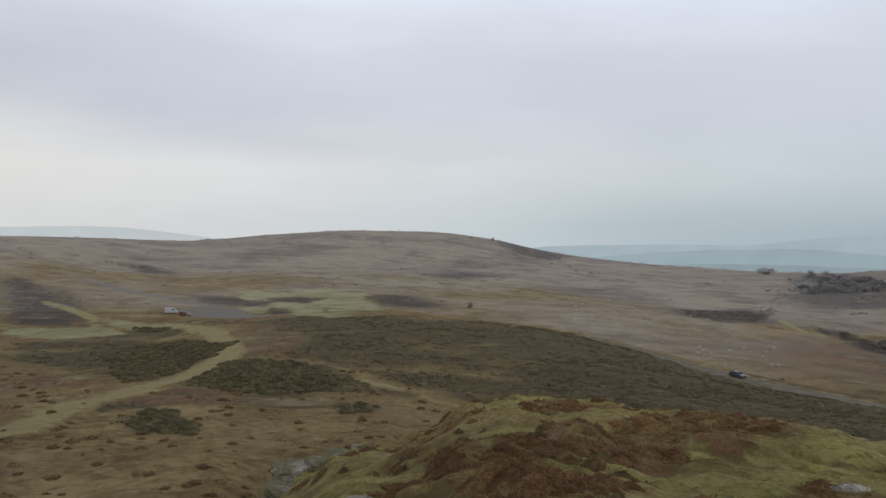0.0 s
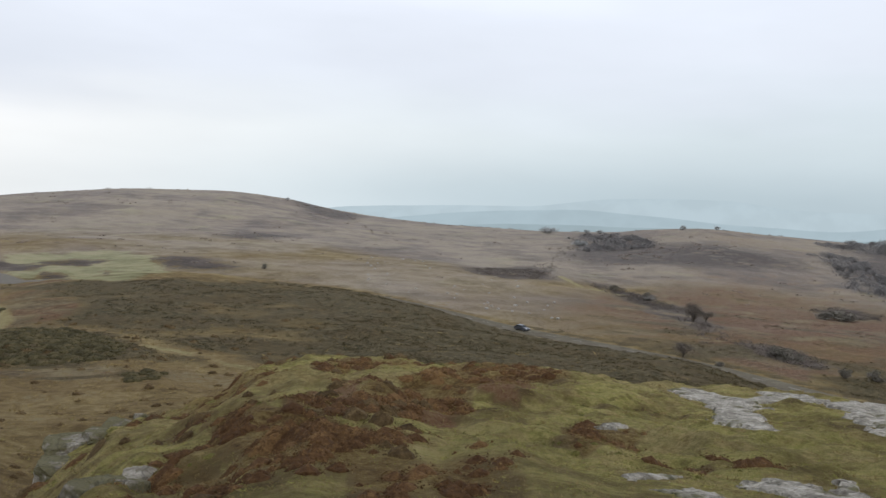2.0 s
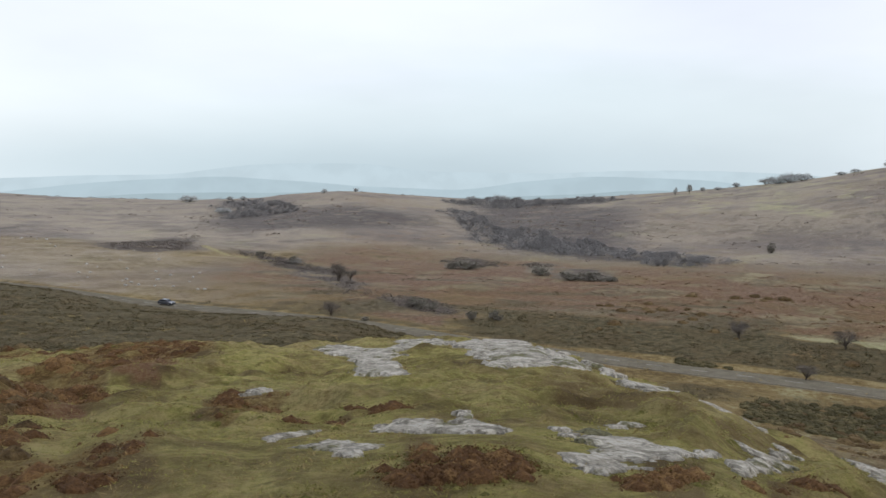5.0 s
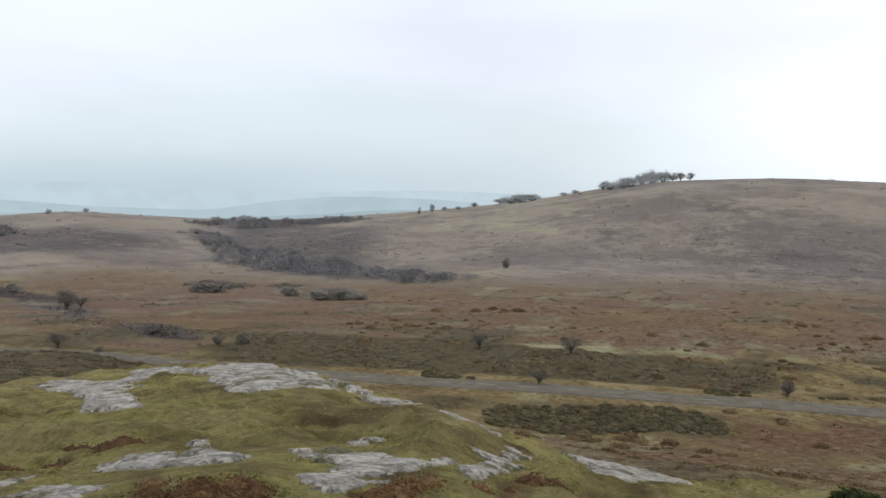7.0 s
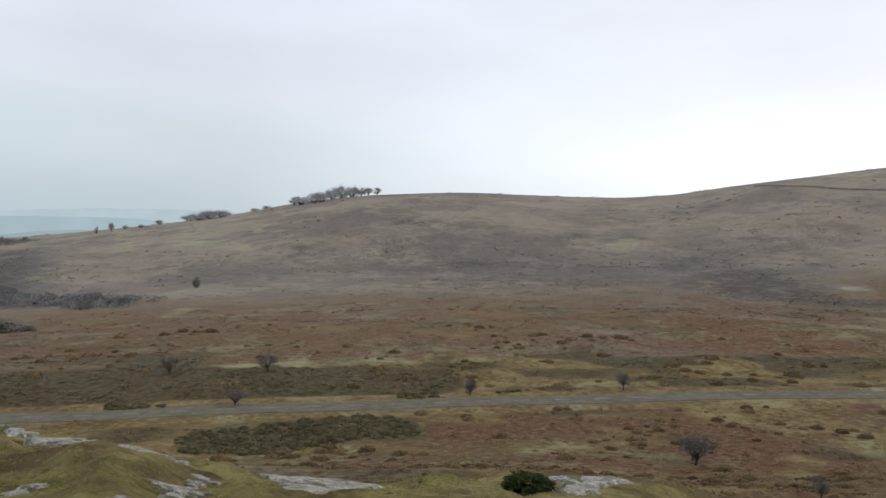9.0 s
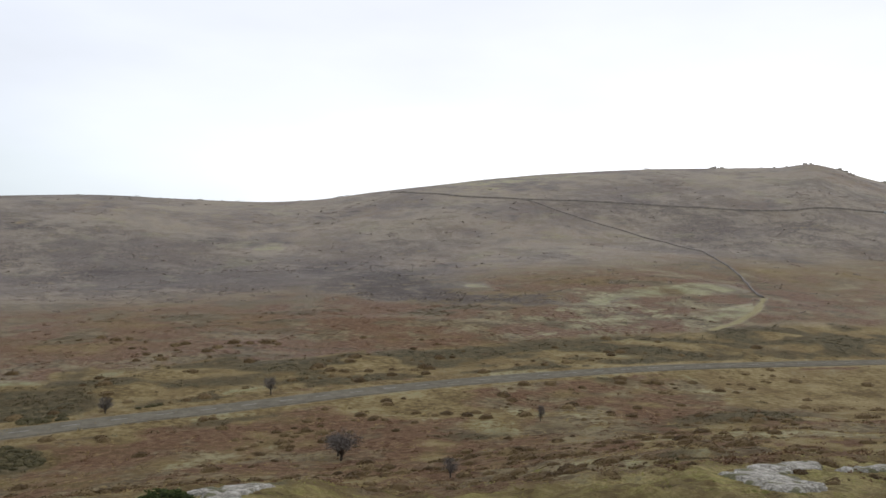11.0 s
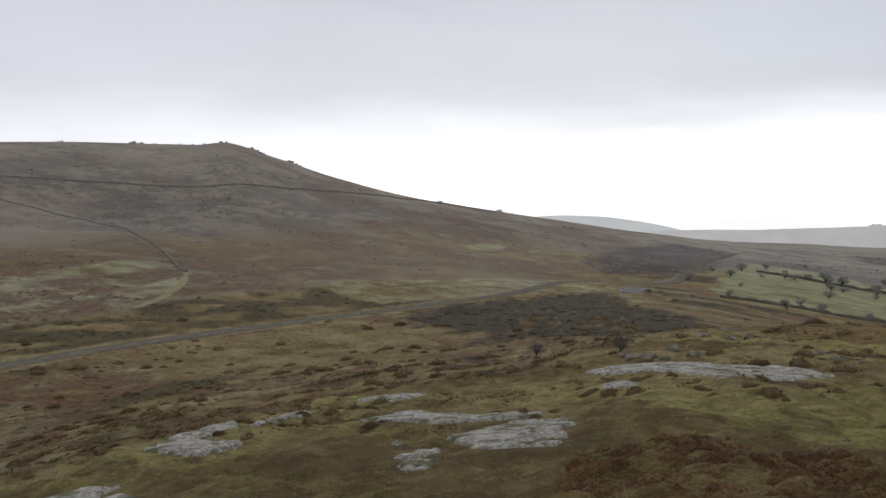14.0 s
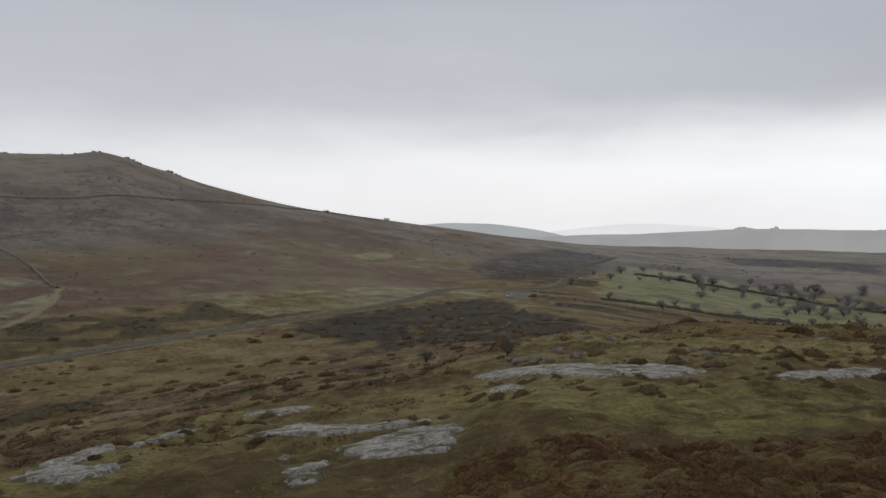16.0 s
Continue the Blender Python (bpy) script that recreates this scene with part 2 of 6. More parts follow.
HEATH_PATCH_B = [[(-35, 85), (-36, 91), (-34, 96), (-31, 94), (-27, 86), (-24, 83), (-24, 80), (-29, 78)], [(-104, 268), (-89, 267), (-70, 230), (-65, 218), (-93, 251)], [(-12, 103), (-10, 105), (-9, 98), (-11, 97)], [(-10, 104), (-8, 105), (-8, 98), (-9, 98)], [(-23, 73), (-22, 74), (-21, 71), (-22, 71)], [(-40, 91), (-39, 94), (-36, 89), (-38, 87)], [(81, 189), (89, 174), (78, 130), (86, 126), (106, 135), (110, 125), (87, 100), (64, 93), (54, 126)]]
HEATH_PATCH_C = [[(176, -197), (188, -216), (192, -265), (188, -315), (179, -343), (151, -309), (117, -288), (103, -281), (82, -202), (89, -165), (141, -192), (161, -195)], [(120, 147), (139, 135), (163, 92), (174, 70), (183, 46), (181, 35), (176, 31), (162, 29), (156, 37), (154, 60), (144, 68), (140, 71), (134, 88), (123, 120), (113, 138)], [(155, 42), (159, 34), (155, 33), (151, 41)], [(163, 26), (167, 21), (170, 8), (167, 8), (158, 25)], [(121, 72), (129, 73), (125, 64), (134, 54), (140, 48), (140, 38), (136, 32), (127, 29), (122, 35), (114, 46), (107, 52), (105, 59)]]
HEATH_PATCH_D = [[(200, 48), (208, 39), (200, 34), (192, 44)], [(205, 26), (218, 8), (206, 4), (197, 20)], [(216, -15), (229, -27), (210, -25), (206, -15)]]
HEATH_PATCH = HEATH_PATCH_A + HEATH_PATCH_B + HEATH_PATCH_C + HEATH_PATCH_D
HEATHER_PATCH_A = [[(2.1, 22.9), (2.7, 26.4), (4.5, 31.9), (5.4, 31.7), (5.8, 28.8), (4.2, 24.2), (2.9, 21.8), (2.1, 20.5)], [(-0.9, 19.2), (0.2, 15.0), (0.8, 12.3), (1.5, 12.2), (1.7, 10.2), (1.6, 8.8), (1.1, 8.3), (0.8, 7.9), (0.4, 8.1), (0.2, 9.3), (0.0, 11.7)], [(0.8, 14.7), (1.6, 14.8), (2.5, 15.6), (3.7, 18.1), (7.1, 27.2), (9.6, 30.7), (11.3, 30.2), (12.0, 28.0), (8.8, 21.0), (6.9, 19.7), (5.5, 17.7), (4.1, 14.8), (2.8, 13.0), (2.0, 12.2), (1.3, 12.6)], [(0.8, 6.6), (1.0, 7.3), (1.3, 7.5), (2.0, 7.9), (2.6, 8.5), (2.9, 8.3), (2.5, 7.9), (2.8, 7.5), (2.2, 7.1), (2.4, 6.6)]]
HEATHER_PATCH_B = [[(4.4, 10.8), (5.4, 12.6), (6.8, 13.8), (6.9, 12.8), (5.7, 11.0), (4.6, 10.0), (4.1, 9.7)], [(-0.6, 11.4), (-0.3, 11.5), (0.1, 9.1), (0.0, 7.8), (-0.2, 8.0)], [(0.4, 23.7), (1.0, 23.3), (1.1, 19.2), (0.6, 18.8)], [(4.2, 10.5), (5.5, 12.1), (6.5, 12.1), (5.5, 10.6), (4.6, 10.0), (4.1, 9.7)], [(5.0, 8.8), (5.8, 9.2), (5.7, 8.8), (5.1, 8.5)], [(1.4, 7.1), (2.0, 7.7), (2.4, 7.7), (2.8, 8.2), (2.9, 7.8), (2.3, 7.2), (2.1, 6.5), (1.8, 6.4), (1.4, 6.8)], [(3.7, 5.3), (4.3, 5.7), (4.7, 5.8), (4.9, 5.4), (4.9, 4.8), (4.5, 4.5), (3.9, 4.7), (3.7, 4.9)]]
HEATHER_PATCH_C = [[(5.1, 4.1), (5.8, 4.4), (6.3, 4.3), (6.1, 3.9), (5.7, 3.8), (5.0, 4.0)], [(6.3, 9.6), (7.0, 9.5), (5.9, 8.7)], [(6.9, 3.9), (8.0, 4.4), (9.1, 4.5), (8.5, 4.2)], [(5.7, -9.8), (8.0, -13.9), (6.5, -14.5), (5.6, -16.2), (4.4, -13.9), (3.5, -15.2), (2.3, -16.8), (0.8, -20.1), (0.5, -10.4), (2.3, -8.6)], [(20, -77), (3, -84), (3, -70), (9, -66), (13, -60), (18, -62)]]
HEATHER_PATCH = HEATHER_PATCH_A + HEATHER_PATCH_B + HEATHER_PATCH_C
FERN_PATCH_A = [[(0.8, 15.1), (1.5, 15.7), (2.9, 18.4), (3.1, 17.4), (2.1, 15.0), (1.1, 13.1)], [(3.0, 13.0), (3.9, 15.7), (4.2, 15.0), (3.6, 13.0)], [(5.5, 17.5), (7.1, 21.1), (8.2, 22.1), (7.1, 18.4), (5.7, 16.2)]]
FERN_PATCH = FERN_PATCH_A
GRAVEL_PATCH_A = [[(-102, 313), (-91, 332), (-79, 321), (-56, 284), (-57, 273), (-82, 293)], [(192, -373), (193, -395), (178, -395), (169, -365), (178, -353)]]
GRAVEL_PATCH = GRAVEL_PATCH_A
PATH_PATCH_A = [[(-12, 128), (-5, 122), (-5, 119), (-12, 125)], [(-2, 118), (4, 111), (4, 107), (-1, 114)]]
PATH_PATCH = PATH_PATCH_A
WOOD_PATCH_A = [[(361, 389), (366, 353), (341, 307), (326, 259), (318, 221), (314, 192), (301, 187), (280, 208), (293, 246), (283, 273), (279, 292), (308, 341)], [(413, 504), (426, 487), (352, 371), (331, 322), (335, 277), (326, 229), (317, 190), (295, 211), (285, 261), (292, 308), (285, 348)], [(508, 620), (600, 655), (603, 586), (657, 564), (662, 548), (573, 480), (528, 513), (441, 538)], [(228, 536), (301, 669), (331, 664), (334, 613), (281, 515), (245, 506), (209, 479)]]
WOOD_PATCH = WOOD_PATCH_A
GROVE_PATCH_A = [[(144, -606), (132, -687), (93, -714), (24, -684), (17, -478), (40, -481), (72, -506), (107, -523)], [(227, -687), (191, -738), (151, -635), (193, -597)]]
GROVE_PATCH = GROVE_PATCH_A
GORSE_PATCH_A = [[(-75, 179), (-81, 215), (-67, 215), (-50, 183), (-46, 170), (-48, 159), (-46, 148), (-50, 135), (-51, 131)], [(-38, 119), (-40, 133), (-40, 152), (-35, 153), (-28, 146), (-21, 135), (-15, 118), (-20, 113), (-30, 115)], [(-32, 85), (-34, 95), (-31, 94), (-27, 86), (-24, 83), (-24, 80), (-29, 79)], [(-103, 266), (-98, 271), (-88, 264), (-70, 230), (-66, 220), (-92, 254)], [(-12, 102), (-8, 105), (-8, 98), (-11, 97)], [(119, 67), (127, 60), (139, 47), (140, 38), (135, 32), (128, 29), (123, 35), (115, 46), (108, 53), (107, 59)]]
GORSE_PATCH_B = [[(155, 42), (159, 34), (155, 33), (151, 41)], [(162, 26), (167, 21), (170, 8), (167, 8), (158, 25)], [(133, 91), (136, 81), (134, 80), (130, 89)]]
GORSE_PATCH = GORSE_PATCH_A + GORSE_PATCH_B
THICKET_PATCH_A = [[(109, 365), (155, 405), (153, 370), (133, 339), (104, 340)], [(157, 349), (167, 314), (163, 270), (141, 215), (130, 206), (143, 255), (149, 298)], [(128, 186), (134, 172), (130, 155), (123, 151), (120, 166)], [(230, 281), (243, 278), (240, 263), (219, 239), (206, 246)], [(250, 246), (252, 239), (223, 212), (221, 218)], [(217, 203), (243, 220), (258, 222), (238, 191), (226, 190)]]
THICKET_PATCH = THICKET_PATCH_A
# outlines of bare rock
SLAB_A = [[(14.0, 23.8), (15.5, 24.9), (15.2, 21.7), (17.6, 24.4), (18.5, 22.7), (16.9, 20.3), (15.0, 20.8), (12.7, 18.3), (10.5, 13.6), (11.0, 13.4), (10.3, 12.6), (9.1, 12.0), (10.0, 14.1), (10.2, 15.8), (11.9, 18.0), (13.1, 20.7), (12.7, 21.2)], [(17.1, 20.5), (19.3, 21.5), (19.3, 19.0), (17.8, 16.2), (16.5, 14.3), (14.7, 12.3), (12.9, 11.8), (13.4, 12.8), (13.1, 13.3), (11.4, 12.2), (12.5, 14.0), (15.3, 17.6)], [(17.8, 15.2), (17.0, 13.7), (15.2, 11.4), (15.4, 10.5), (14.9, 9.3), (14.8, 8.9), (14.8, 8.3), (13.5, 7.9), (14.2, 8.8), (14.8, 9.9), (12.9, 9.4), (13.8, 10.8)], [(4.0, 7.1), (4.5, 7.3), (4.7, 7.2), (4.6, 6.6), (4.1, 6.4), (4.0, 6.7)]]
SLAB_B = [[(4.0, 8.0), (4.4, 8.3), (4.9, 8.2), (4.3, 7.8), (4.0, 7.7)], [(5.6, 8.0), (6.0, 8.1), (6.2, 7.6), (6.1, 6.9), (5.8, 6.2), (5.3, 6.4), (5.4, 7.0), (5.3, 7.4)], [(6.9, 7.2), (6.8, 6.7), (7.2, 6.5), (8.6, 6.9), (8.7, 6.6), (7.4, 6.0), (6.5, 6.0), (6.4, 6.2)], [(5.7, 5.1), (6.8, 5.8), (7.5, 5.8), (7.1, 5.3), (7.9, 5.1), (6.9, 4.8), (6.1, 4.7), (5.5, 4.6)], [(7.4, 4.5), (8.4, 5.0), (13.0, 6.9), (12.2, 6.4), (8.6, 4.9), (7.3, 4.4)], [(5.9, 12.8), (6.7, 13.7), (7.1, 13.9), (6.9, 13.3), (6.2, 12.6)], [(16.0, 7.0), (16.9, 6.6), (16.9, 5.8), (16.9, 4.9), (14.4, 4.5), (12.5, 4.9), (14.0, 5.8)]]
SLAB_C = [[(22.8, 1.7), (23.3, 0.9), (23.8, 0.2), (23.0, -0.6), (19.6, 0.4), (18.3, 1.4)], [(18.1, -7.6), (19.2, -8.7), (18.9, -10.1), (18.4, -10.5), (16.4, -9.6), (15.0, -9.3), (14.4, -8.3), (15.2, -7.6), (16.7, -7.2)], [(24.5, -15.2), (26.5, -17.6), (26.9, -19.3), (28.1, -21.5), (26.5, -20.4), (24.8, -18.3), (24.0, -16.9), (20.5, -16.5), (20.1, -14.6), (21.6, -14.4), (22.9, -14.4)], [(21.2, -21.8), (21.1, -23.4), (21.5, -25.2), (19.6, -24.4), (17.3, -24.8), (15.4, -24.9), (14.9, -23.5), (16.3, -23.3), (17.5, -22.1), (19.2, -21.9)], [(14.6, -18.2), (14.9, -20.7), (14.5, -22.3), (12.7, -22.3), (9.6, -16.5), (10.8, -16.4), (12.3, -16.7), (13.7, -18.1)]]
SLAB_D = [[(12.9, -14.4), (13.1, -15.3), (13.0, -16.3), (11.4, -14.1), (10.2, -12.2), (9.3, -10.8), (11.1, -12.7)], [(15.4, -17.1), (15.4, -17.7), (14.2, -16.5), (14.1, -15.8)], [(27.2, -27.6), (26.9, -29.9), (25.2, -31.2), (24.9, -27.7)], [(25.7, -20.4), (26.3, -23.6), (25.1, -22.4), (24.5, -19.7)], [(21.7, -40.1), (20.3, -41.6), (17.0, -41.9), (14.2, -41.1), (10.4, -40.1), (8.8, -37.5), (9.5, -34.6), (12.7, -34.5), (16.6, -37.2), (19.2, -37.3)], [(5.7, -37.7), (5.3, -39.8), (3.3, -44.4), (1.7, -46.5), (1.6, -41.7), (3.8, -37.0), (4.7, -35.2)], [(17.9, -33.6), (16.4, -33.7), (14.3, -31.4), (15.9, -30.9)], [(6.8, 8.0), (6.5, 7.2), (6.1, 6.6), (5.8, 6.4), (5.8, 6.8)]]
SLAB = SLAB_A + SLAB_B + SLAB_C + SLAB_D


def inside(x, y, outline):
    """Distance into an outline, negative outside it; far outside -1e3."""
    p = np.array(outline, float)
    out = np.full(np.shape(x), -1e3)
    (x0, y0), (x1, y1) = p.min(0), p.max(0)
    pad = 0.3 * max(x1 - x0, y1 - y0) + 0.05 * math.hypot((x0 + x1) / 2, (y0 + y1) / 2)
    k = (x > x0 - pad) & (x < x1 + pad) & (y > y0 - pad) & (y < y1 + pad)
    if not k.any():
        return out
    u, v = x[k], y[k]
    best, odd = np.full(u.shape, 1e9), np.zeros(u.shape, bool)
    for (ax, ay), (bx, by) in zip(p, np.roll(p, -1, axis=0)):
        ex, ey = bx - ax, by - ay
        t = np.clip(((u - ax) * ex + (v - ay) * ey) / max(ex * ex + ey * ey, 1e-9), 0, 1)
        best = np.minimum(best, np.hypot(u - ax - t * ex, v - ay - t * ey))
        if ay != by:
            odd ^= ((ay > v) != (by > v)) & (u < ax + ex * (v - ay) / ey)
    out[k] = np.where(odd, best, -best)
    return out


def bare(x, y, margin=0.0):
    """Where the bedrock shows, with a soft rim."""
    m = np.zeros(np.shape(x))
    for line in SLAB:
        m = np.maximum(m, step(inside(x, y, line), -0.9 - margin, -0.1 - margin))
    return m


# bearings in degrees clockwise from the first view; heights below the eye, in metres
BEAR = [-60, -30, -18, -8, 5, 20, 32, 45, 58, 70, 85, 100, 115, 130, 145, 158, 175, 200, 250, 300]
BROW_B = [-60, -30, -17, -13, -11, -8.6, -7, -5.4, -3.4, -1.5, 0.1, 1, 2.9, 5.3, 8.8, 12.7, 18, 21.5, 25, 29, 33, 40, 44, 47.8, 50, 55.7, 59.5, 63, 68.6, 73, 80, 86, 92, 100, 115, 130, 145, 158, 175, 200, 250, 300]
BROW_R = [25, 20, 20, 24, 26, 27, 27.5, 28, 28.5, 29, 29.5, 30, 31, 32, 32, 32, 32, 32, 32, 32, 31.5, 29, 27.5, 25, 23, 18.5, 17, 17, 18, 19, 21, 22, 23, 24, 28, 36, 46, 70, 80, 80, 40, 25]
BROW_S = [-16, -24, -24.5, -20.5, -18.9, -17.2, -16.3, -15.8, -15.5, -14.8, -14.0, -13.3, -12.5, -11.9, -11.9, -12.1, -12.2, -12.3, -12.5, -12.65, -12.7, -12.55, -12.6, -13.2, -13.9, -15.3, -16.6, -17.7, -18.5, -18.7, -18.6, -18.4, -18.3, -19.2, -17.1, -14.5, -12.4, -8.6, -7.4, -7.4, -10, -16]
# how steeply the knoll breaks off past its brow, in degrees of slope
TOE_B = [-60, -16, -12, -4, 8, 30, 46, 56, 66, 78, 95, 300]
TOE_S = [0, 0.5, 4.2, 5.0, 4.0, 3.2, 3.0, 4.5, 4.5, 2.5, 0, 0]
FOOT_R = [105, 110, 110, 110, 110, 100, 90, 85, 70, 60, 60, 60, 70, 90, 110, 160, 200, 200, 110, 105]
FOOT_Z = [-24, -24, -24, -24.5, -25.5, -24, -22.5, -22.5, -21.5, -20, -20, -20.6, -20.6, -22, -22.5, -26, -32, -32, -26, -24]
ROAD_R = [320, 330, 320, 320, 290, 215, 185, 162, 153, 152, 158, 178, 208, 258, 345, 560, 450, 450, 300, 320]
ROAD_Z = [-38, -38, -38.2, -38.7, -38.2, -38, -37.6, -38, -38.1, -38.2, -38, -38.2, -38.2, -39.5, -40.5, -46, -57, -57, -42, -38]
BANK = [0, 0, 0, .2, .4, 0, .3, .1, 0, 0, 0, 0, 0, 0, 0, 0, 0, 0, 0, 0]
MID_R = [480, 480, 520, 550, 550, 450, 400, 400, 420, 420, 450, 480, 550, 600, 650, 780, 700, 700, 600, 480]
MID_Z = [-33, -33, -37, -36, -38, -43, -45, -46, -44, -41, -38, -32, -22, -22, -36, -46, -60, -60, -36, -33]
RIDGE_R = [700, 700, 850, 950, 950, 800, 750, 850, 850, 850, 900, 950, 1050, 1100, 1100, 1000, 1100, 1100, 1000, 700]
# the skyline of the near hills: bearing and slope from the eye in degrees
SKY_B = [-60, -28.5, -23.7, -17.8, -11.1, -5.7, -1, 3.4, 7, 10.5, 16.2, 21.3, 26, 28.5, 32.3, 36.5, 43, 47.5, 54.2, 59.4,
         63.8, 67.6, 73.8, 79.7, 84.5, 89.5, 93.2, 97.5, 101.6, 106.3, 112.5, 118.7, 124.6, 126.4, 129.9, 133.5, 136.6, 139.8, 145.1, 150.2, 155.5, 161.3, 175, 200, 250, 300]
SKY_S = [-1.5, -1.70, -1.76, -1.91, -1.35, -1.01, -1.03, -1.45, -2.19, -2.64, -2.95, -3.1, -3.0, -2.7, -2.44, -2.69, -3.0, -2.8, -2.2, -1.6,
         -.9, -.15, .55, .78, .64, .55, .76, 1.38, 1.92, 2.5, 3.0, 3.26, 3.30, 3.5, 2.62, 1.5, .74, .08, -.68, -1.38, -2.1, -2.78, -3.1, -3.1, -1.5, -1.5]
FAR_B = [-60, 140, 150, 158, 178, 200, 230, 300]
FAR_S = [-3.9, -3.9, -3.6, -3.3, -3.1, -3.1, -3.6, -3.9]

AZ = np.concatenate([np.arange(-42, 198, 0.25), np.arange(198, 318.01, 1.5)])
AZ[-1] = 318
RAD = np.exp(np.concatenate([np.linspace(np.log(0.001), np.log(9.0), 44)[:-1], np.linspace(np.log(9.0), np.log(1500), 330)[:-1], np.linspace(np.log(1500), np.log(4950), 40)]))


def ring(ys, az, xs=BEAR):
    w = np.where(az > 300, az - 360, az)
    return pchip(xs, ys, w)


def build_heights():
    w = AZ
    rf, rr, rm, rs = (ring(v, w) for v in (FOOT_R, ROAD_R, MID_R, RIDGE_R))
    rk, sk = ring(BROW_R, w, BROW_B), ring(BROW_S, w, BROW_B)
    zk, zt = rk * deg_tan(sk), 1.3 * rk * deg_tan(sk - ring(TOE_S, w, TOE_B))
    zf, zr, zm, bank = ring(FOOT_Z, w), ring(ROAD_Z, w), ring(MID_Z, w), ring(BANK, w)
    zs = rs * deg_tan(ring(SKY_S, w, SKY_B))
    zfar = 2600 * deg_tan(ring(FAR_S, w, FAR_B))
    # a bank of heath hides most of the road on the north side
    bank = bank + ring([0, 0, 0.6, 2.4, 3.0, 2.4, 1.7, 1.4, 1.2, 1.6, 1.8, 1.3, 0.9, 0, 0], w, [-60, -20, -15, -9, -5, 2, 12, 17, 23, 26, 32, 37, 43, 50, 300])
    east = step(w, 146, 164) * (1 - step(w, 225, 250))
    z = np.zeros((len(AZ), len(RAD)))
    for i in range(len(AZ)):
        zb = zs[i] - 45 + 30 * east[i]
        knots = [0.0005, 3, rk[i], 1.3 * rk[i], rf[i], rr[i] - 11, rr[i] - 4, rr[i] + 9, rm[i], rs[i], 1.55 * rs[i], 2600, 3400, 5000]
        if 1.3 * rk[i] > 0.85 * rf[i]:
            zt[i] = zk[i] + (zf[i] - zk[i]) * math.log(1.3) / math.log(rf[i] / rk[i])
        vals = [-1.7, -2.0, zk[i], zt[i], zf[i], zr[i] + bank[i], zr[i], zr[i], zm[i], zs[i], zb, zfar[i], zfar[i] - 60, -340]
        z[i] = pchip(np.log(knots), vals, np.log(RAD))
    a, r = np.radians(AZ)[:, None], RAD[None, :]
    x, y = r * np.sin(a), r * np.cos(a)
    near = 1 - step(r, rk[:, None] * 1.0, rk[:, None] * 1.6)
    sky_near = np.exp(-((r / rs[:, None] - 1) / 0.12) ** 2)
    off_road = step(np.abs(r - rr[:, None]), 4, 22)
    z = z + near * step(r, 5, 9) * (1 - 0.9 * bare(x, y)) * (0.34 * fbm(x, y, 5, 4) + 0.30 * fbm(x + 50, y, 1.6, 4) + 0.16 * fbm(x, y + 80, 0.6, 2))
    z = z + (1 - near) * off_road * (1 - 0.85 * sky_near) * (
        (0.7 * fbm(x, y, 14, 2) + 0.35 * fbm(x, y, 3, 3) * (1 - step(r, 70, 140))) * (1 - step(r, 250, 500)) + step(r, 90, 300) * 2.2 * fbm(x, y, 90, 4) + step(r, 350, 700) * 4 * fbm(x, y, 260, 4))
    return z + EYE_Z


HEIGHT = build_heights()


def polar(x, y):
    a = np.degrees(np.arctan2(x, y))
    return np.where(a < -42, a + 360, a), np.hypot(x, y)


def ground(x, y):
    """Height of the ground at a place or at many."""
    a, r = polar(np.asarray(x, float), np.asarray(y, float))
    i = np.clip(np.interp(a, AZ, np.arange(len(AZ))), 0, len(AZ) - 1.001)
    j = np.clip(np.interp(np.log(np.maximum(r, 0.001)), np.log(RAD), np.arange(len(RAD))), 0, len(RAD) - 1.001)
    i0, j0 = i.astype(int), j.astype(int)
    u, v = i - i0, j - j0
    return (HEIGHT[i0, j0] * (1 - u) * (1 - v) + HEIGHT[i0 + 1, j0] * u * (1 - v) + HEIGHT[i0, j0 + 1] * (1 - u) * v + HEIGHT[i0 + 1, j0 + 1] * u * v)


def at(az, r):
    """Plan position from bearing and distance."""
    return r * math.sin(radians(az)), r * math.cos(radians(az))

# ---- materials ----
def material(name):
    m = bpy.data.materials.new(name)
    m.use_nodes = True
    nt = m.node_tree
    bsdf = nt.nodes["Principled BSDF"]
    return m, nt, bsdf


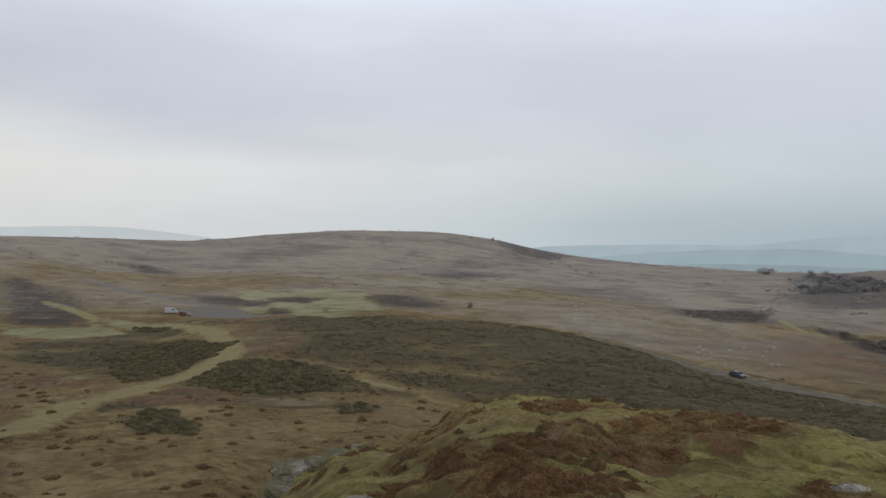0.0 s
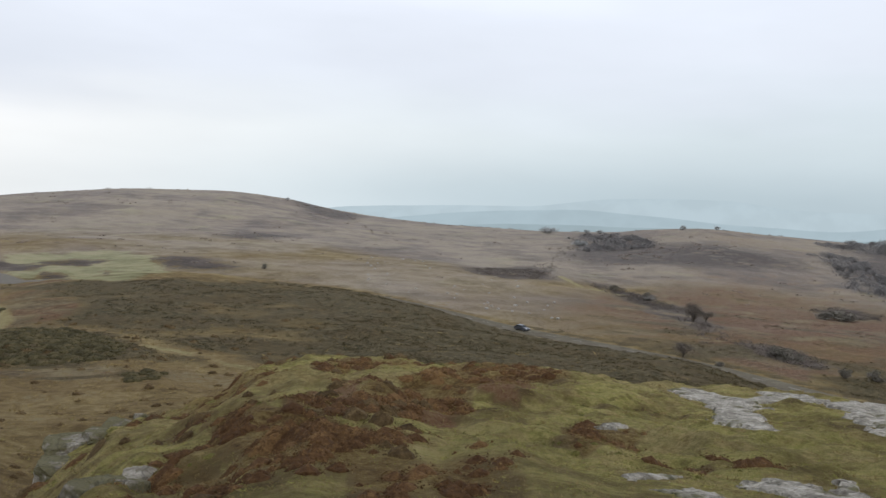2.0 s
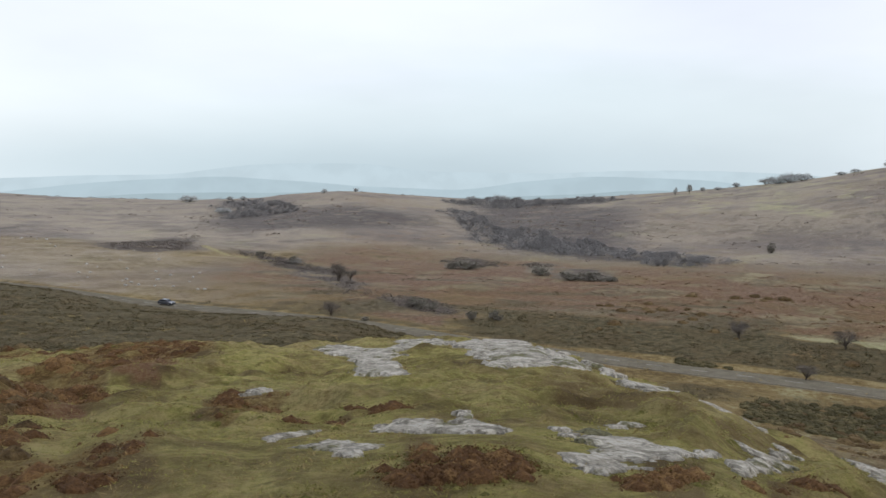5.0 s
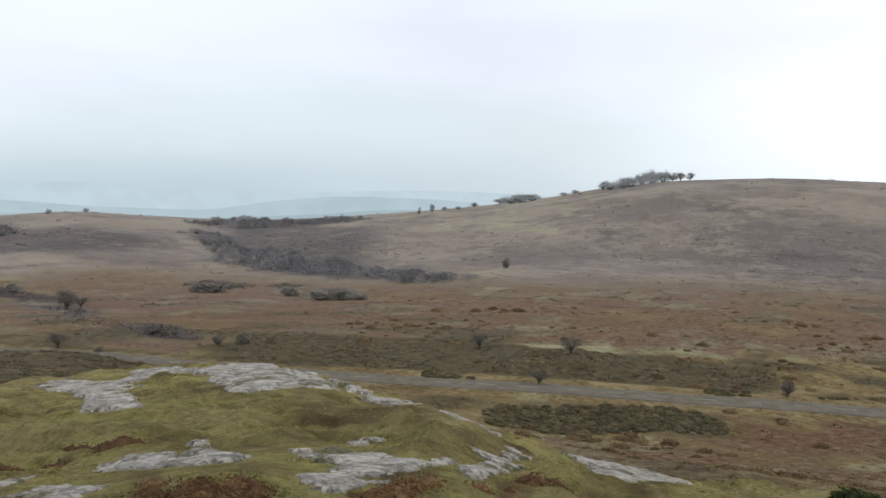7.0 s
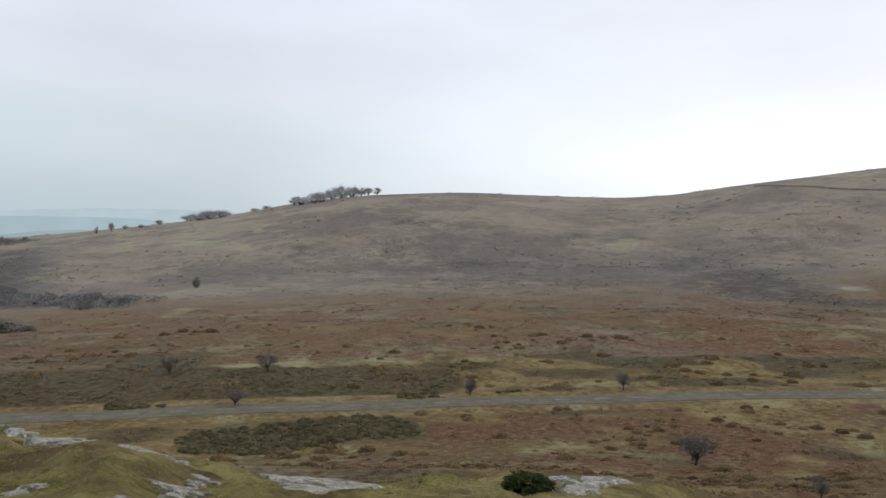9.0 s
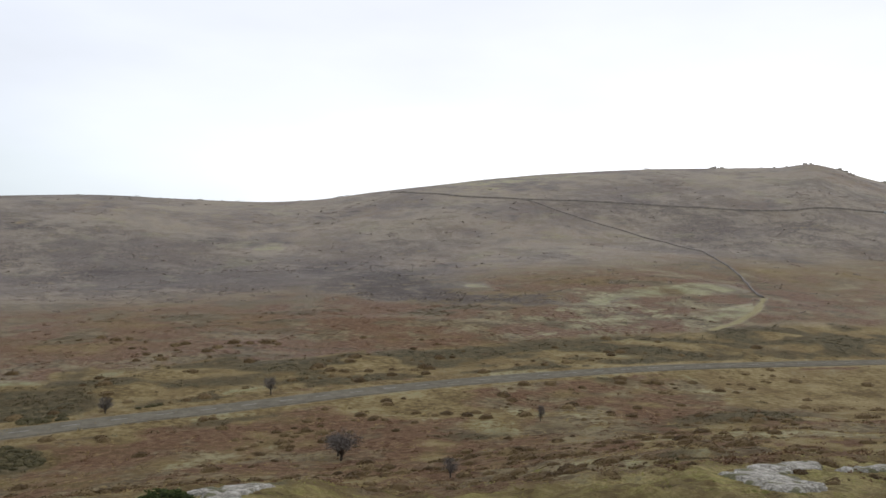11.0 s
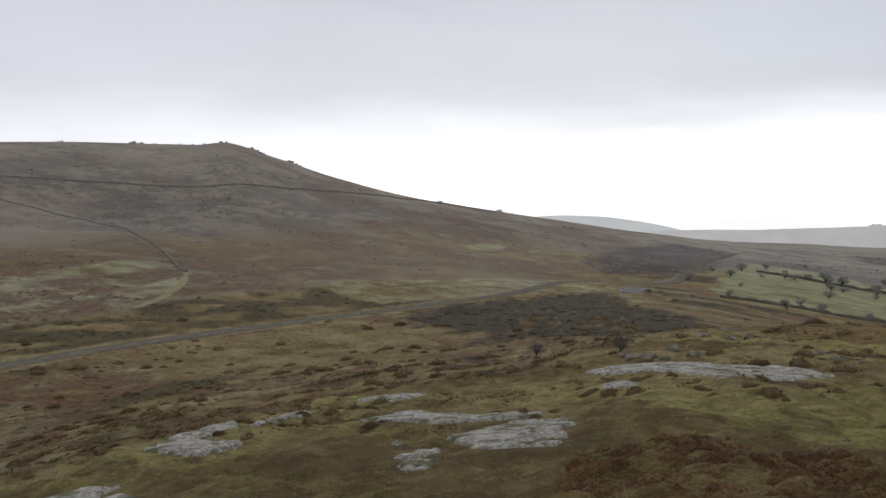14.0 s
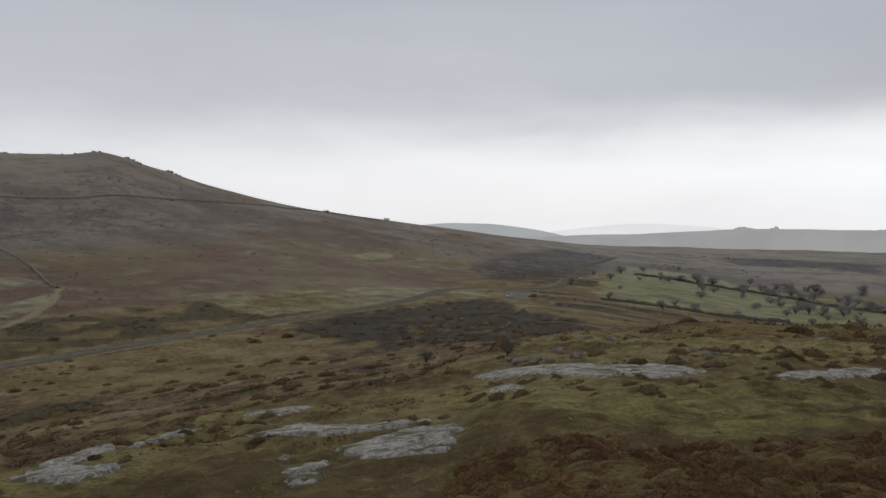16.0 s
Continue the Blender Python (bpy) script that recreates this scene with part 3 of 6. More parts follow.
def simple(name, color, rough=0.8, metallic=0.0, vary=0.25, size=1.0, bump=0.0, stain=None):
    """A material with grain at two scales; object coordinates in metres."""
    m, nt, b = material(name)
    n, l = nt.nodes.new, nt.links.new
    tc = n("ShaderNodeTexCoord")
    n1, n2 = n("ShaderNodeTexNoise"), n("ShaderNodeTexNoise")
    n1.inputs["Scale"].default_value, n1.inputs["Detail"].default_value = 9 / size, 6
    n2.inputs["Scale"].default_value, n2.inputs["Detail"].default_value = 1.3 / size, 4
    l(tc.outputs["Object"], n1.inputs[0])
    l(tc.outputs["Object"], n2.inputs[0])
    sum_ = n("ShaderNodeMath")
    l(n1.outputs[0], sum_.inputs[0])
    l(n2.outputs[0], sum_.inputs[1])
    r = n("ShaderNodeValToRGB")
    half = n("ShaderNodeMath")
    half.operation = "MULTIPLY"
    half.inputs[1].default_value = 0.5
    l(sum_.outputs[0], half.inputs[0])
    l(half.outputs[0], r.inputs[0])
    c2 = stain or tuple(c * (1 + vary) for c in color)
    r.color_ramp.elements[0].position, r.color_ramp.elements[1].position = 0.36, 0.64
    r.color_ramp.elements[0].color = (*[c * (1 - vary) for c in color], 1)
    r.color_ramp.elements[1].color = (*c2, 1)
    l(r.outputs[0], b.inputs["Base Color"])
    b.inputs["Roughness"].default_value, b.inputs["Metallic"].default_value = rough, metallic
    b.inputs["Specular IOR Level"].default_value = 0.2
    if bump:
        bp = n("ShaderNodeBump")
        bp.inputs["Distance"].default_value = bump
        l(n1.outputs[0], bp.inputs["Height"])
        l(bp.outputs[0], b.inputs["Normal"])
    return m

# paths, walls and hedges as lines of plan points
PATH_MAIN = [(-42, 78), (-43, 87), (-44, 96), (-43, 115), (-44, 131), (-42, 140), (-42, 154), (-43, 165), (-49, 186), (-63, 223), (-78, 255), (-92, 275), (-105, 274)]
PATH_HEATH = [(-166, 340), (-144, 314), (-123, 288)]
PATH_TRACK = [(-80, 319), (-109, 346), (-139, 376), (-167, 406), (-192, 424)]
TRACK_VALLEY = [(150, 361), (144, 320), (157, 303)]
WALL_TOP = [(823, -126), (736, -177), (695, -227), (663, -284), (627, -354), (592, -427), (586, -507), (608, -633), (658, -820), (588, -841)]
WALL_DIAG = [(695, -227), (651, -238), (607, -250), (572, -268), (538, -284), (500, -291), (437, -264), (384, -245), (336, -222), (312, -211)]
TRACK_EAST = [(312, -211), (280, -186), (260, -166), (247, -148)]
HEDGE_A = [(205, -652), (177, -650), (141, -646), (103, -619), (71, -595), (40, -559), (18, -527)]
HEDGE_B = [(145, -405), (131, -416), (116, -427), (98, -436), (79, -443), (58, -447)]
ROADFAR = [(182, -377), (188, -430), (208, -517), (244, -637), (261, -726), (280, -829)]
STREAM = [(159, 321), (160, 294), (144, 240), (127, 199), (121, 176), (124, 162)]
WALLW = [(136, 353), (168, 412), (209, 497), (266, 623)]
# boulders: east, north, width, height
FLANK = [(-10.8, 25.4, 1.9, 0.50), (-9.5, 26.2, 2.3, 0.58), (-8.3, 26.3, 1.6, 0.42), (-7.6, 27.0, 1.3, 0.55), (-6.9, 27.5, 1.0, 0.42), (-5.6, 27.8, 0.8, 0.46), (-7.4, 10.6, 0.8, 0.4), (-6.2, 10.2, 0.7, 0.36), (-5.2, 10.9, 0.6, 0.34), (-8.4, 9.8, 0.5, 0.3), (-13.5, 30, 0.8, 0.35), (-12.6, 31, 0.5, 0.3)]
BOULDER_A = [(*at(a, r), w, h) for a, r, w, h in FLANK] + [(20.9, -50.0, 1.3, 0.95), (20.8, -46.5, 1.5, 0.55), (21.9, -46.0, 1.3, 0.5), (19.4, -45.6, 1.1, 0.45), (18.0, -46.2, 0.9, 0.7), (22.8, -47.2, 1.2, 0.45), (20.2, -63.1, 1.2, 0.74), (21.4, -62.6, 1.4, 0.5), (12.1, -49.4, 0.85, 0.43)]
BOULDER_B = [(10.5, -47.7, 1.16, 0.41), (8.9, -44.8, 0.57, 0.32), (25.0, -72.0, 2.13, 0.43), (23.2, -61.6, 1.84, 0.37), (4.0, -18.4, 0.21, 0.11), (14.6, -44.9, 0.66, 0.33), (-4.3, 36.8, 0.32, 0.37), (-4.1, 38.0, 0.33, 0.22), (6.5, -66.0, 1.39, 0.42), (-1.0, 29.9, 0.17, 0.15), (1.2, 25.6, 0.18, 0.14)]
BOULDER = BOULDER_A + BOULDER_B
# single trees and shrubs: east, north, width, height
THORN_A = [(100, 165, 4.6, 3.5), (140, 227, 4.9, 5.6), (146, 229, 4.2, 3.8), (167, 75, 4.7, 3.9), (139, 69, 3.8, 2.9), (159, 94, 3.4, 2.6), (160, 95, 3.7, 3.4), (159, 28, 2.8, 3.0), (159, 28, 2.1, 2.5), (171, -2, 3.1, 3.4), (70, -113, 2.1, 2.6), (24.2, -49.4, 1.2, 1.0), (117, -11, 3.7, 3.2), (135, -48, 1.6, 2.7), (113, -11, 4.6, 4.4), (76, -18, 1.9, 1.9), (633, 445, 3.2, 8.6), (649, 441, 4.9, 9.8), (729, 301, 10.9, 8.8), (778, 250, 10.2, 10.2), (783, 244, 10.2, 9.1), (792, 238, 8.0, 8.0)]
THORN_B = [(138, 223, 5.5, 4.8), (160, 291, 4.6, 2.8), (211, -638, 7.9, 7.5), (146, -626, 11.2, 10.7), (122, -527, 6.8, 6.4), (141, -647, 8.8, 8.3), (115, -415, 5.4, 5.1), (118, -450, 4.5, 4.2), (104, -436, 5.3, 5.0), (144, -416, 4.3, 4.0), (167, -503, 3.0, 3.0), (84, -445, 4.4, 4.1), (73, -433, 3.4, 3.4), (86, -509, 4.3, 4.3), (65, -482, 4.8, 4.4), (94, -604, 4.7, 4.7), (76, -538, 5.3, 4.9), (56, -503, 8.5, 8.1), (68, -658, 9.7, 9.2), (65, -536, 5.3, 4.9), (44, -478, 4.0, 4.0), (38, -501, 7.0, 6.7)]
THORN_C = [(28, -468, 6.5, 6.2), (28, -542, 6.4, 6.1), (39, -684, 8.6, 8.1), (49, -603, 5.1, 5.1), (48, -446, 4.4, 4.1), (166, -647, 5.1, 5.1), (218, -594, 4.8, 4.8), (196, -570, 5.9, 5.5), (196, -492, 5.5, 5.2), (19, -465, 2.6, 2.6), (104, -638, 5.0, 5.0), (109, -596, 5.1, 5.1), (50, -529, 5.2, 4.8), (191, -740, 4.3, 4.3), (37, -524, 4.4, 4.4), (78, -684, 6.7, 6.2), (123, -701, 5.4, 5.4)]
THORN = THORN_A + THORN_B + THORN_C
SHRUB_A = [(368, 203, 4.4, 4.1), (22.7, 18.2, 0.2, 0.4), (19.0, 1.9, 1.5, 0.9), (55, 895, 3.1, 4.4), (642, -799, 5.7, 5.0), (584, -506, 3.8, 3.8), (317, 702, 4.3, 4.3), (326, 691, 4.8, 4.2), (375, 632, 4.1, 4.6), (408, 631, 4.2, 4.2), (286, 718, 16.1, 7.5), (563, 608, 13.8, 8.1), (539, 620, 10.3, 5.1), (609, 532, 16.8, 5.6), (601, 549, 14.7, 4.5), (692, 455, 4.6, 4.6), (692, 439, 5.7, 4.0), (737, 447, 6.0, 5.4), (744, 419, 13.0, 7.1), (717, 393, 13.6, 9.1), (711, 377, 13.4, 9.5), (718, 368, 13.4, 7.8)]
SHRUB_B = [(724, 291, 11.9, 9.7), (735, 285, 12.0, 10.9), (740, 277, 12.1, 11.0), (766, 276, 12.4, 13.5), (771, 267, 13.6, 14.2), (782, 261, 11.4, 12.6), (742, 347, 8.0, 4.0), (752, 340, 9.2, 4.0), (207, 240, 10.2, 3.1), (204, 245, 6.7, 2.2), (217, 210, 7.2, 3.0), (216, 194, 9.0, 2.8), (220, 187, 10.1, 2.8), (224, 183, 6.1, 1.8), (158, 319, 4.0, 2.2), (160, 293, 4.7, 2.8), (123, 160, 4.3, 2.3), (125, 143, 2.7, 1.9), (130, 140, 3.5, 1.9), (103, 155, 2.1, 0.9), (12, 338, 2.4, 1.9), (122, 162, 3.7, 2.3)]
SHRUB_C = [(126, 159, 2.9, 1.4), (253, 574, 17.4, 5.2), (614, -890, 6.0, 4.5)]
SHRUB = SHRUB_A + SHRUB_B + SHRUB_C
def ground_material():
    m, nt, b = material("moorland")
    n, l = nt.nodes.new, nt.links.new
    geo = n("ShaderNodeNewGeometry")

    def noise_at(scale, detail=6, rough=0.55, stretch=None):
        t = n("ShaderNodeTexNoise")
        t.inputs["Scale"].default_value, t.inputs["Detail"].default_value, t.inputs["Roughness"].default_value = scale, detail, rough
        l(geo.outputs["Position"], t.inputs[0])
        return t.outputs[0]

    def ramp(fac, stops):
        r = n("ShaderNodeValToRGB")
        e = r.color_ramp.elements
        for _ in stops[2:]:
            e.new(0.5)
        for el, (p, c) in zip(e, stops):
            el.position, el.color = p, (*c, 1)
        l(fac, r.inputs[0])
        return r.outputs[0]

    def mix(fac, a, c):
        x = n("ShaderNodeMix")
        x.data_type = "RGBA"
        l(fac, x.inputs["Factor"])
        l(a, x.inputs["A"])
        l(c, x.inputs["B"])
        return x.outputs["Result"]

    def attr(name):
        t = n("ShaderNodeAttribute")
        t.attribute_name = name
        return t.outputs["Fac"]

    def math_(op, a, c, clamp=False):
        t = n("ShaderNodeMath")
        t.operation, t.use_clamp = op, clamp
        for s, v in ((0, a), (1, c)):
            if isinstance(v, (int, float)):
                t.inputs[s].default_value = v
            else:
                l(v, t.inputs[s])
        return t.outputs[0]

    fine, mid, big, huge = noise_at(7.0, 7, 0.75), noise_at(0.75, 6, 0.65), noise_at(0.085, 8, 0.65), noise_at(0.012, 9, 0.68)
    alt = noise_at(0.035, 9, 0.7)
    micro = noise_at(26.0, 5, 0.8)
    tuft = math_("ADD", math_("ADD", math_("MULTIPLY", fine, 0.47), math_("MULTIPLY", micro, 0.2)), math_("MULTIPLY", mid, 0.33))
    broad = math_("ADD", math_("MULTIPLY", mid, 0.45), math_("MULTIPLY", big, 0.55))
    rim = math_("ADD", math_("MULTIPLY", mid, 0.3), math_("ADD", math_("MULTIPLY", big, 0.35), math_("MULTIPLY", alt, 0.35)))

    def edge(name, sharp=4.0, wob=0.9):
        """A cover's attribute, with its rim broken up by noise."""
        a = math_("ADD", attr(name), math_("MULTIPLY", math_("SUBTRACT", rim, 0.5), wob * 2.4))
        return math_("ADD", math_("MULTIPLY", math_("SUBTRACT", a, 0.5), sharp), 0.5, True)

    dry = ramp(broad, [(0.41, (0.098, 0.068, 0.027)), (0.49, (0.172, 0.126, 0.053)), (0.57, (0.255, 0.198, 0.095))])
    dry = mix(ramp(alt, [(0.46, (0, 0, 0)), (0.55, (0.7,) * 3)]), dry, ramp(tuft, [(0.42, (0.112, 0.077, 0.032)), (0.58, (0.200, 0.140, 0.062))]))
    green = ramp(tuft, [(0.42, (0.160, 0.148, 0.042)), (0.49, (0.270, 0.252, 0.072)), (0.56, (0.380, 0.330, 0.118))])
    green = mix(ramp(big, [(0.47, (0, 0, 0)), (0.57, (0.75,) * 3)]), green, ramp(tuft, [(0.42, (0.180, 0.142, 0.056)), (0.57, (0.365, 0.292, 0.138))]))
    # straw and brown flecks about as wide as a stride
    fleck = noise_at(1.7, 5, 0.6)
    green = mix(ramp(fleck, [(0.51, (0, 0, 0)), (0.60, (0.7,) * 3)]), green, ramp(fine, [(0.4, (0.22, 0.165, 0.060)), (0.6, (0.40, 0.315, 0.140))]))
    green = mix(ramp(fleck, [(0.36, (0.5,) * 3), (0.42, (0, 0, 0))]), green, ramp(fine, [(0.4, (0.060, 0.040, 0.018)), (0.6, (0.14, 0.095, 0.042))]))
    heath = ramp(tuft, [(0.42, (0.034, 0.029, 0.014)), (0.50, (0.072, 0.060, 0.030)), (0.57, (0.165, 0.130, 0.068))])
    heath = mix(ramp(big, [(0.48, (0, 0, 0)), (0.57, (0.75,) * 3)]), heath, ramp(tuft, [(0.40, (0.046, 0.033, 0.016)), (0.60, (0.122, 0.092, 0.043))]))
    brack = ramp(tuft, [(0.42, (0.050, 0.025, 0.013)), (0.50, (0.125, 0.067, 0.034)), (0.57, (0.205, 0.142, 0.080))])
    brack = mix(ramp(alt, [(0.49, (0, 0, 0)), (0.56, (0.85,) * 3)]), brack, ramp(broad, [(0.42, (0.076, 0.059, 0.032)), (0.58, (0.220, 0.177, 0.095))]))
    mott = math_("ADD", math_("MULTIPLY", alt, 0.55), math_("MULTIPLY", big, 0.45))
    # moor of the far slopes: base tones paled and greyed to carry the haze
    moor = ramp(mott, [(0.40, (0.182, 0.150, 0.108)), (0.49, (0.226, 0.188, 0.135)), (0.59, (0.268, 0.225, 0.160))])
    # drifts of darker ling, of olive grass and of brown fern over the hill
    moor = mix(ramp(huge, [(0.475, (0, 0, 0)), (0.575, (0.75,) * 3)]), moor, ramp(mott, [(0.42, (0.080, 0.066, 0.056)), (0.50, (0.128, 0.102, 0.083)), (0.58, (0.205, 0.160, 0.118))]))
    moor = mix(ramp(huge, [(0.37, (0.5,) * 3), (0.45, (0, 0, 0))]), moor, ramp(mott, [(0.42, (0.140, 0.118, 0.076)), (0.57, (0.295, 0.242, 0.150))]))
    moor = mix(ramp(noise_at(0.028, 7, 0.6), [(0.58, (0, 0, 0)), (0.63, (0.45,) * 3)]), moor, ramp(big, [(0.42, (0.165, 0.150, 0.080)), (0.57, (0.290, 0.262, 0.150))]))
    moor = mix(ramp(noise_at(0.02, 8, 0.65), [(0.37, (0.75,) * 3), (0.45, (0, 0, 0))]), moor, ramp(mott, [(0.42, (0.085, 0.069, 0.054)), (0.58, (0.170, 0.133, 0.098))]))
    dark = ramp(mott, [(0.42, (0.036, 0.029, 0.022)), (0.50, (0.060, 0.047, 0.036)), (0.58, (0.11, 0.086, 0.065))])
    pale = ramp(mott, [(0.42, (0.148, 0.141, 0.070)), (0.50, (0.215, 0.205, 0.104)), (0.58, (0.28, 0.254, 0.142))])
    path = ramp(tuft, [(0.40, (0.15, 0.125, 0.050)), (0.50, (0.235, 0.20, 0.09)), (0.62, (0.30, 0.26, 0.14))])
    ling = ramp(tuft, [(0.41, (0.072, 0.042, 0.015)), (0.49, (0.145, 0.092, 0.032)), (0.57, (0.265, 0.195, 0.072))])
    ling = mix(ramp(fleck, [(0.50, (0, 0, 0)), (0.60, (0.6,) * 3)]), ling, ramp(fine, [(0.4, (0.165, 0.120, 0.045)), (0.6, (0.30, 0.235, 0.098))]))
    fern = ramp(tuft, [(0.40, (0.105, 0.052, 0.024)), (0.50, (0.185, 0.105, 0.052)), (0.60, (0.26, 0.175, 0.095))])
    burnt = ramp(tuft, [(0.40, (0.030, 0.024, 0.015)), (0.50, (0.058, 0.046, 0.029)), (0.60, (0.105, 0.082, 0.049))])
    gravel = ramp(tuft, [(0.40, (0.125, 0.114, 0.092)), (0.60, (0.19, 0.174, 0.145))])
    c = dry
    for name, col, sharp, wob in (("moor", moor, 2.0, 0.9), ("brack", brack, 2.6, 1.7), ("green", green, 2.6, 1.6), ("dark", dark, 3.0, 2.2), ("pale", pale, 3.0, 2.2), ("heath", heath, 3.2, 1.6), ("burnt", burnt, 3.2, 1.6), ("heather", ling, 3.2, 1.8), ("fern", fern, 3.0, 1.6), ("path", path, 3.5, 0.6), ("gravel", gravel, 5.0, 0.3)):
        c = mix(edge(name, sharp, wob), c, col)
    l(c, b.inputs["Base Color"])
    b.inputs["Roughness"].default_value = 0.95
    b.inputs["Specular IOR Level"].default_value = 0.1
    # sheen pales the moor at a grazing angle, standing in for haze
    l(math_("MULTIPLY", attr("moor"), 0.12), b.inputs["Sheen Weight"])
    b.inputs["Sheen Roughness"].default_value = 0.4
    b.inputs["Sheen Tint"].default_value = (0.96, 0.95, 1.0, 1)
    bp = n("ShaderNodeBump")
    bp.inputs["Distance"].default_value, bp.inputs["Strength"].default_value = 0.35, 1.0
    l(math_("ADD", math_("ADD", tuft, math_("MULTIPLY", fleck, 0.4)), math_("MULTIPLY", big, 1.2)), bp.inputs["Height"])
    l(bp.outputs[0], b.inputs["Normal"])
    return m


# ---- ground ----
def along(x, y, line, width):
    """1 along a line of plan points, 0.5 at half the width from it."""
    best = np.full(np.shape(x), 1e9)
    for (ax, ay), (bx, by) in zip(line[:-1], line[1:]):
        ex, ey = bx - ax, by - ay
        t = np.clip(((x - ax) * ex + (y - ay) * ey) / (ex * ex + ey * ey), 0, 1)
        best = np.minimum(best, np.hypot(x - ax - t * ex, y - ay - t * ey))
    return np.clip(1 - best / width, 0, 1)


def covers(x, y):
    """How much each kind of cover claims the ground, 0 to 1."""
    a, r = polar(x, y)
    rk, rr = ring(BROW_R, a, BROW_B), ring(ROAD_R, a)
    knoll = 1 - step(r, rk * 0.98, rk * 1.12)
    beyond = step(r, rr + 5, rr + 14)
    slope = (1 - knoll) * (1 - beyond)
    wa = a + 5.0 * fbm(x, y, 60, 4)
    west, south = 1 - step(wa, 14, 36), step(wa, 136, 162)
    hill = (1 - south) * step(r, rr * (1.5 - 0.2 * west), rr * (2.8 - 0.9 * west)) + south * step(r, 580, 740)

    def sect(lo, hi, soft=5):
        a = wa
        return step(a, lo - soft, lo + soft) * (1 - step(a, hi - soft, hi + soft)) * step(r, 1.5, 6.5)

    n8, n40, n200 = fbm(x, y, 8, 4), fbm(x + 300, y, 45, 4), fbm(x, y + 900, 220, 5)
    # drifts of growth drawn out along the contour
    drift = fbm(np.radians(a) * rr * 0.28, r + 40, 16, 4)
    drift2 = fbm(np.radians(a) * rr * 0.4 + 200, r, 11, 4)
    strip = step(r, rr + 7, rr + 10) * (1 - step(r, rr * 1.22, rr * 1.32))
    strip = strip * sect(44, 139, 5)
    # knoll's east: less green, more rust bracken; also puts backlit shade into the cover
    c = {
        "green": knoll * (0.60 + 0.3 * n8) - knoll * sect(105, 200) * 0.16,
        "heath": slope * sect(3, 51, 6) * 0.85 + slope * sect(55, 200) * np.clip(0.05 + 1.3 * drift, 0, 0.8) + slope * sect(-60, -2, 3) * (0.2 + 0.9 * drift)
        + strip * np.clip(1.02 + 1.4 * drift, 0, 1.0) + beyond * (1 - strip) * (1 - hill) * sect(24, 128, 6) * np.clip(1.7 * drift2 - 0.05, 0, 0.62),
        "brack": slope * sect(58, 128, 8) * np.clip(0.58 + 1.6 * drift2, 0, 0.9) + slope * sect(128, 200) * np.clip(0.45 + 1.0 * drift2, 0, 0.85) + beyond * (1 - strip) * sect(128, 158, 6) * (0.45 + 0.8 * n40)
        + knoll * sect(108, 200) * np.clip(0.34 + 0.9 * n8, 0, 0.85) + beyond * (1 - strip) * (1 - hill * 0.62) * sect(26, 128, 8) * (0.86 + 0.4 * n40) + slope * sect(-60, -2) * (0.45 + 0.9 * drift2),
        "moor": np.maximum(hill * 0.92, beyond * (1 - strip) * (sect(22, 150, 6) * (0.46 + 0.5 * n40) + sect(-70, 22, 6) * (0.5 + 0.4 * n40))),
        "heather": knoll * np.clip(-0.08 + 0.5 * n8 + sect(-34, 15, 9) * (0.34 + 0.5 * fbm(x, y + 60, 3.0, 4)), 0, 1) * (1 - 0.75 * sect(105, 200)),
        "dark": hill * (0.15 + 0.7 * n200), "pale": hill * (0.12 - 0.6 * n200) * step(a, 30, 70) + slope * sect(60, 200, 8) * np.clip(0.04 - 1.2 * drift2, 0, 0.36) + beyond * np.clip(0.02 + 0.9 * n200, 0, 0.6) * (1 - hill) * sect(108, 200, 8), "path": np.zeros_like(x), "gravel": np.zeros_like(x), "fern": np.zeros_like(x),
    }
    wob = np.clip(0.010 * r, 0.22, 5.0)
    wx, wy = x + wob * 2.2 * fbm(x / wob, y / wob, 5, 4, 0.6), y + wob * 2.2 * fbm(x / wob + 400, y / wob, 5, 4, 0.6)
    rim = np.clip(0.012 * r, 0.22, 6.0)
    for name, rows in (("dry", DRY_PATCH), ("brack", BRACK_PATCH), ("green", [p for p in GREEN_PATCH if math.hypot(*p[0]) < 70]), ("pale", PALE_PATCH + [p for p in GREEN_PATCH if math.hypot(*p[0]) >= 70]), ("dark", DARK_PATCH + THICKET_PATCH), ("mixed", MIXED_PATCH), ("heath", HEATH_PATCH), ("heather", HEATHER_PATCH), ("fern", FERN_PATCH), ("gravel", GRAVEL_PATCH), ("path", PATH_PATCH)):
        for row in rows:
            v = np.clip(0.5 + inside(wx, wy, row) / (rim * (5 if name in ("brack", "dry") else 8 if name == "dark" and row[0][0] > 300 else 4 if name in ("dark", "heath") else 2)), 0, 1)
            over = 0.9 * step(v, 0.3, 0.7) * (0.4 if name == "dry" and math.hypot(*row[0]) < 30 else 1.0)
            if name == "brack":
                v = v * np.clip(0.85 + 1.2 * drift2, 0.1, 1)
                over = over * step(v, 0.2, 0.6)
            if name in ("heath", "mixed"):
                v = v * np.clip(0.9 + (0.7 + 0.3 * south) * drift2, 0, 1.05) if name == "heath" else v * np.clip(0.64 + 1.4 * drift2, 0, 1)
            if name == "mixed":
                c["heath"], c["brack"], c["green"] = np.maximum(c["heath"] * (1 - over), v), c["brack"] * (1 - 0.6 * over), c["green"] * (1 - 0.5 * over)
                continue
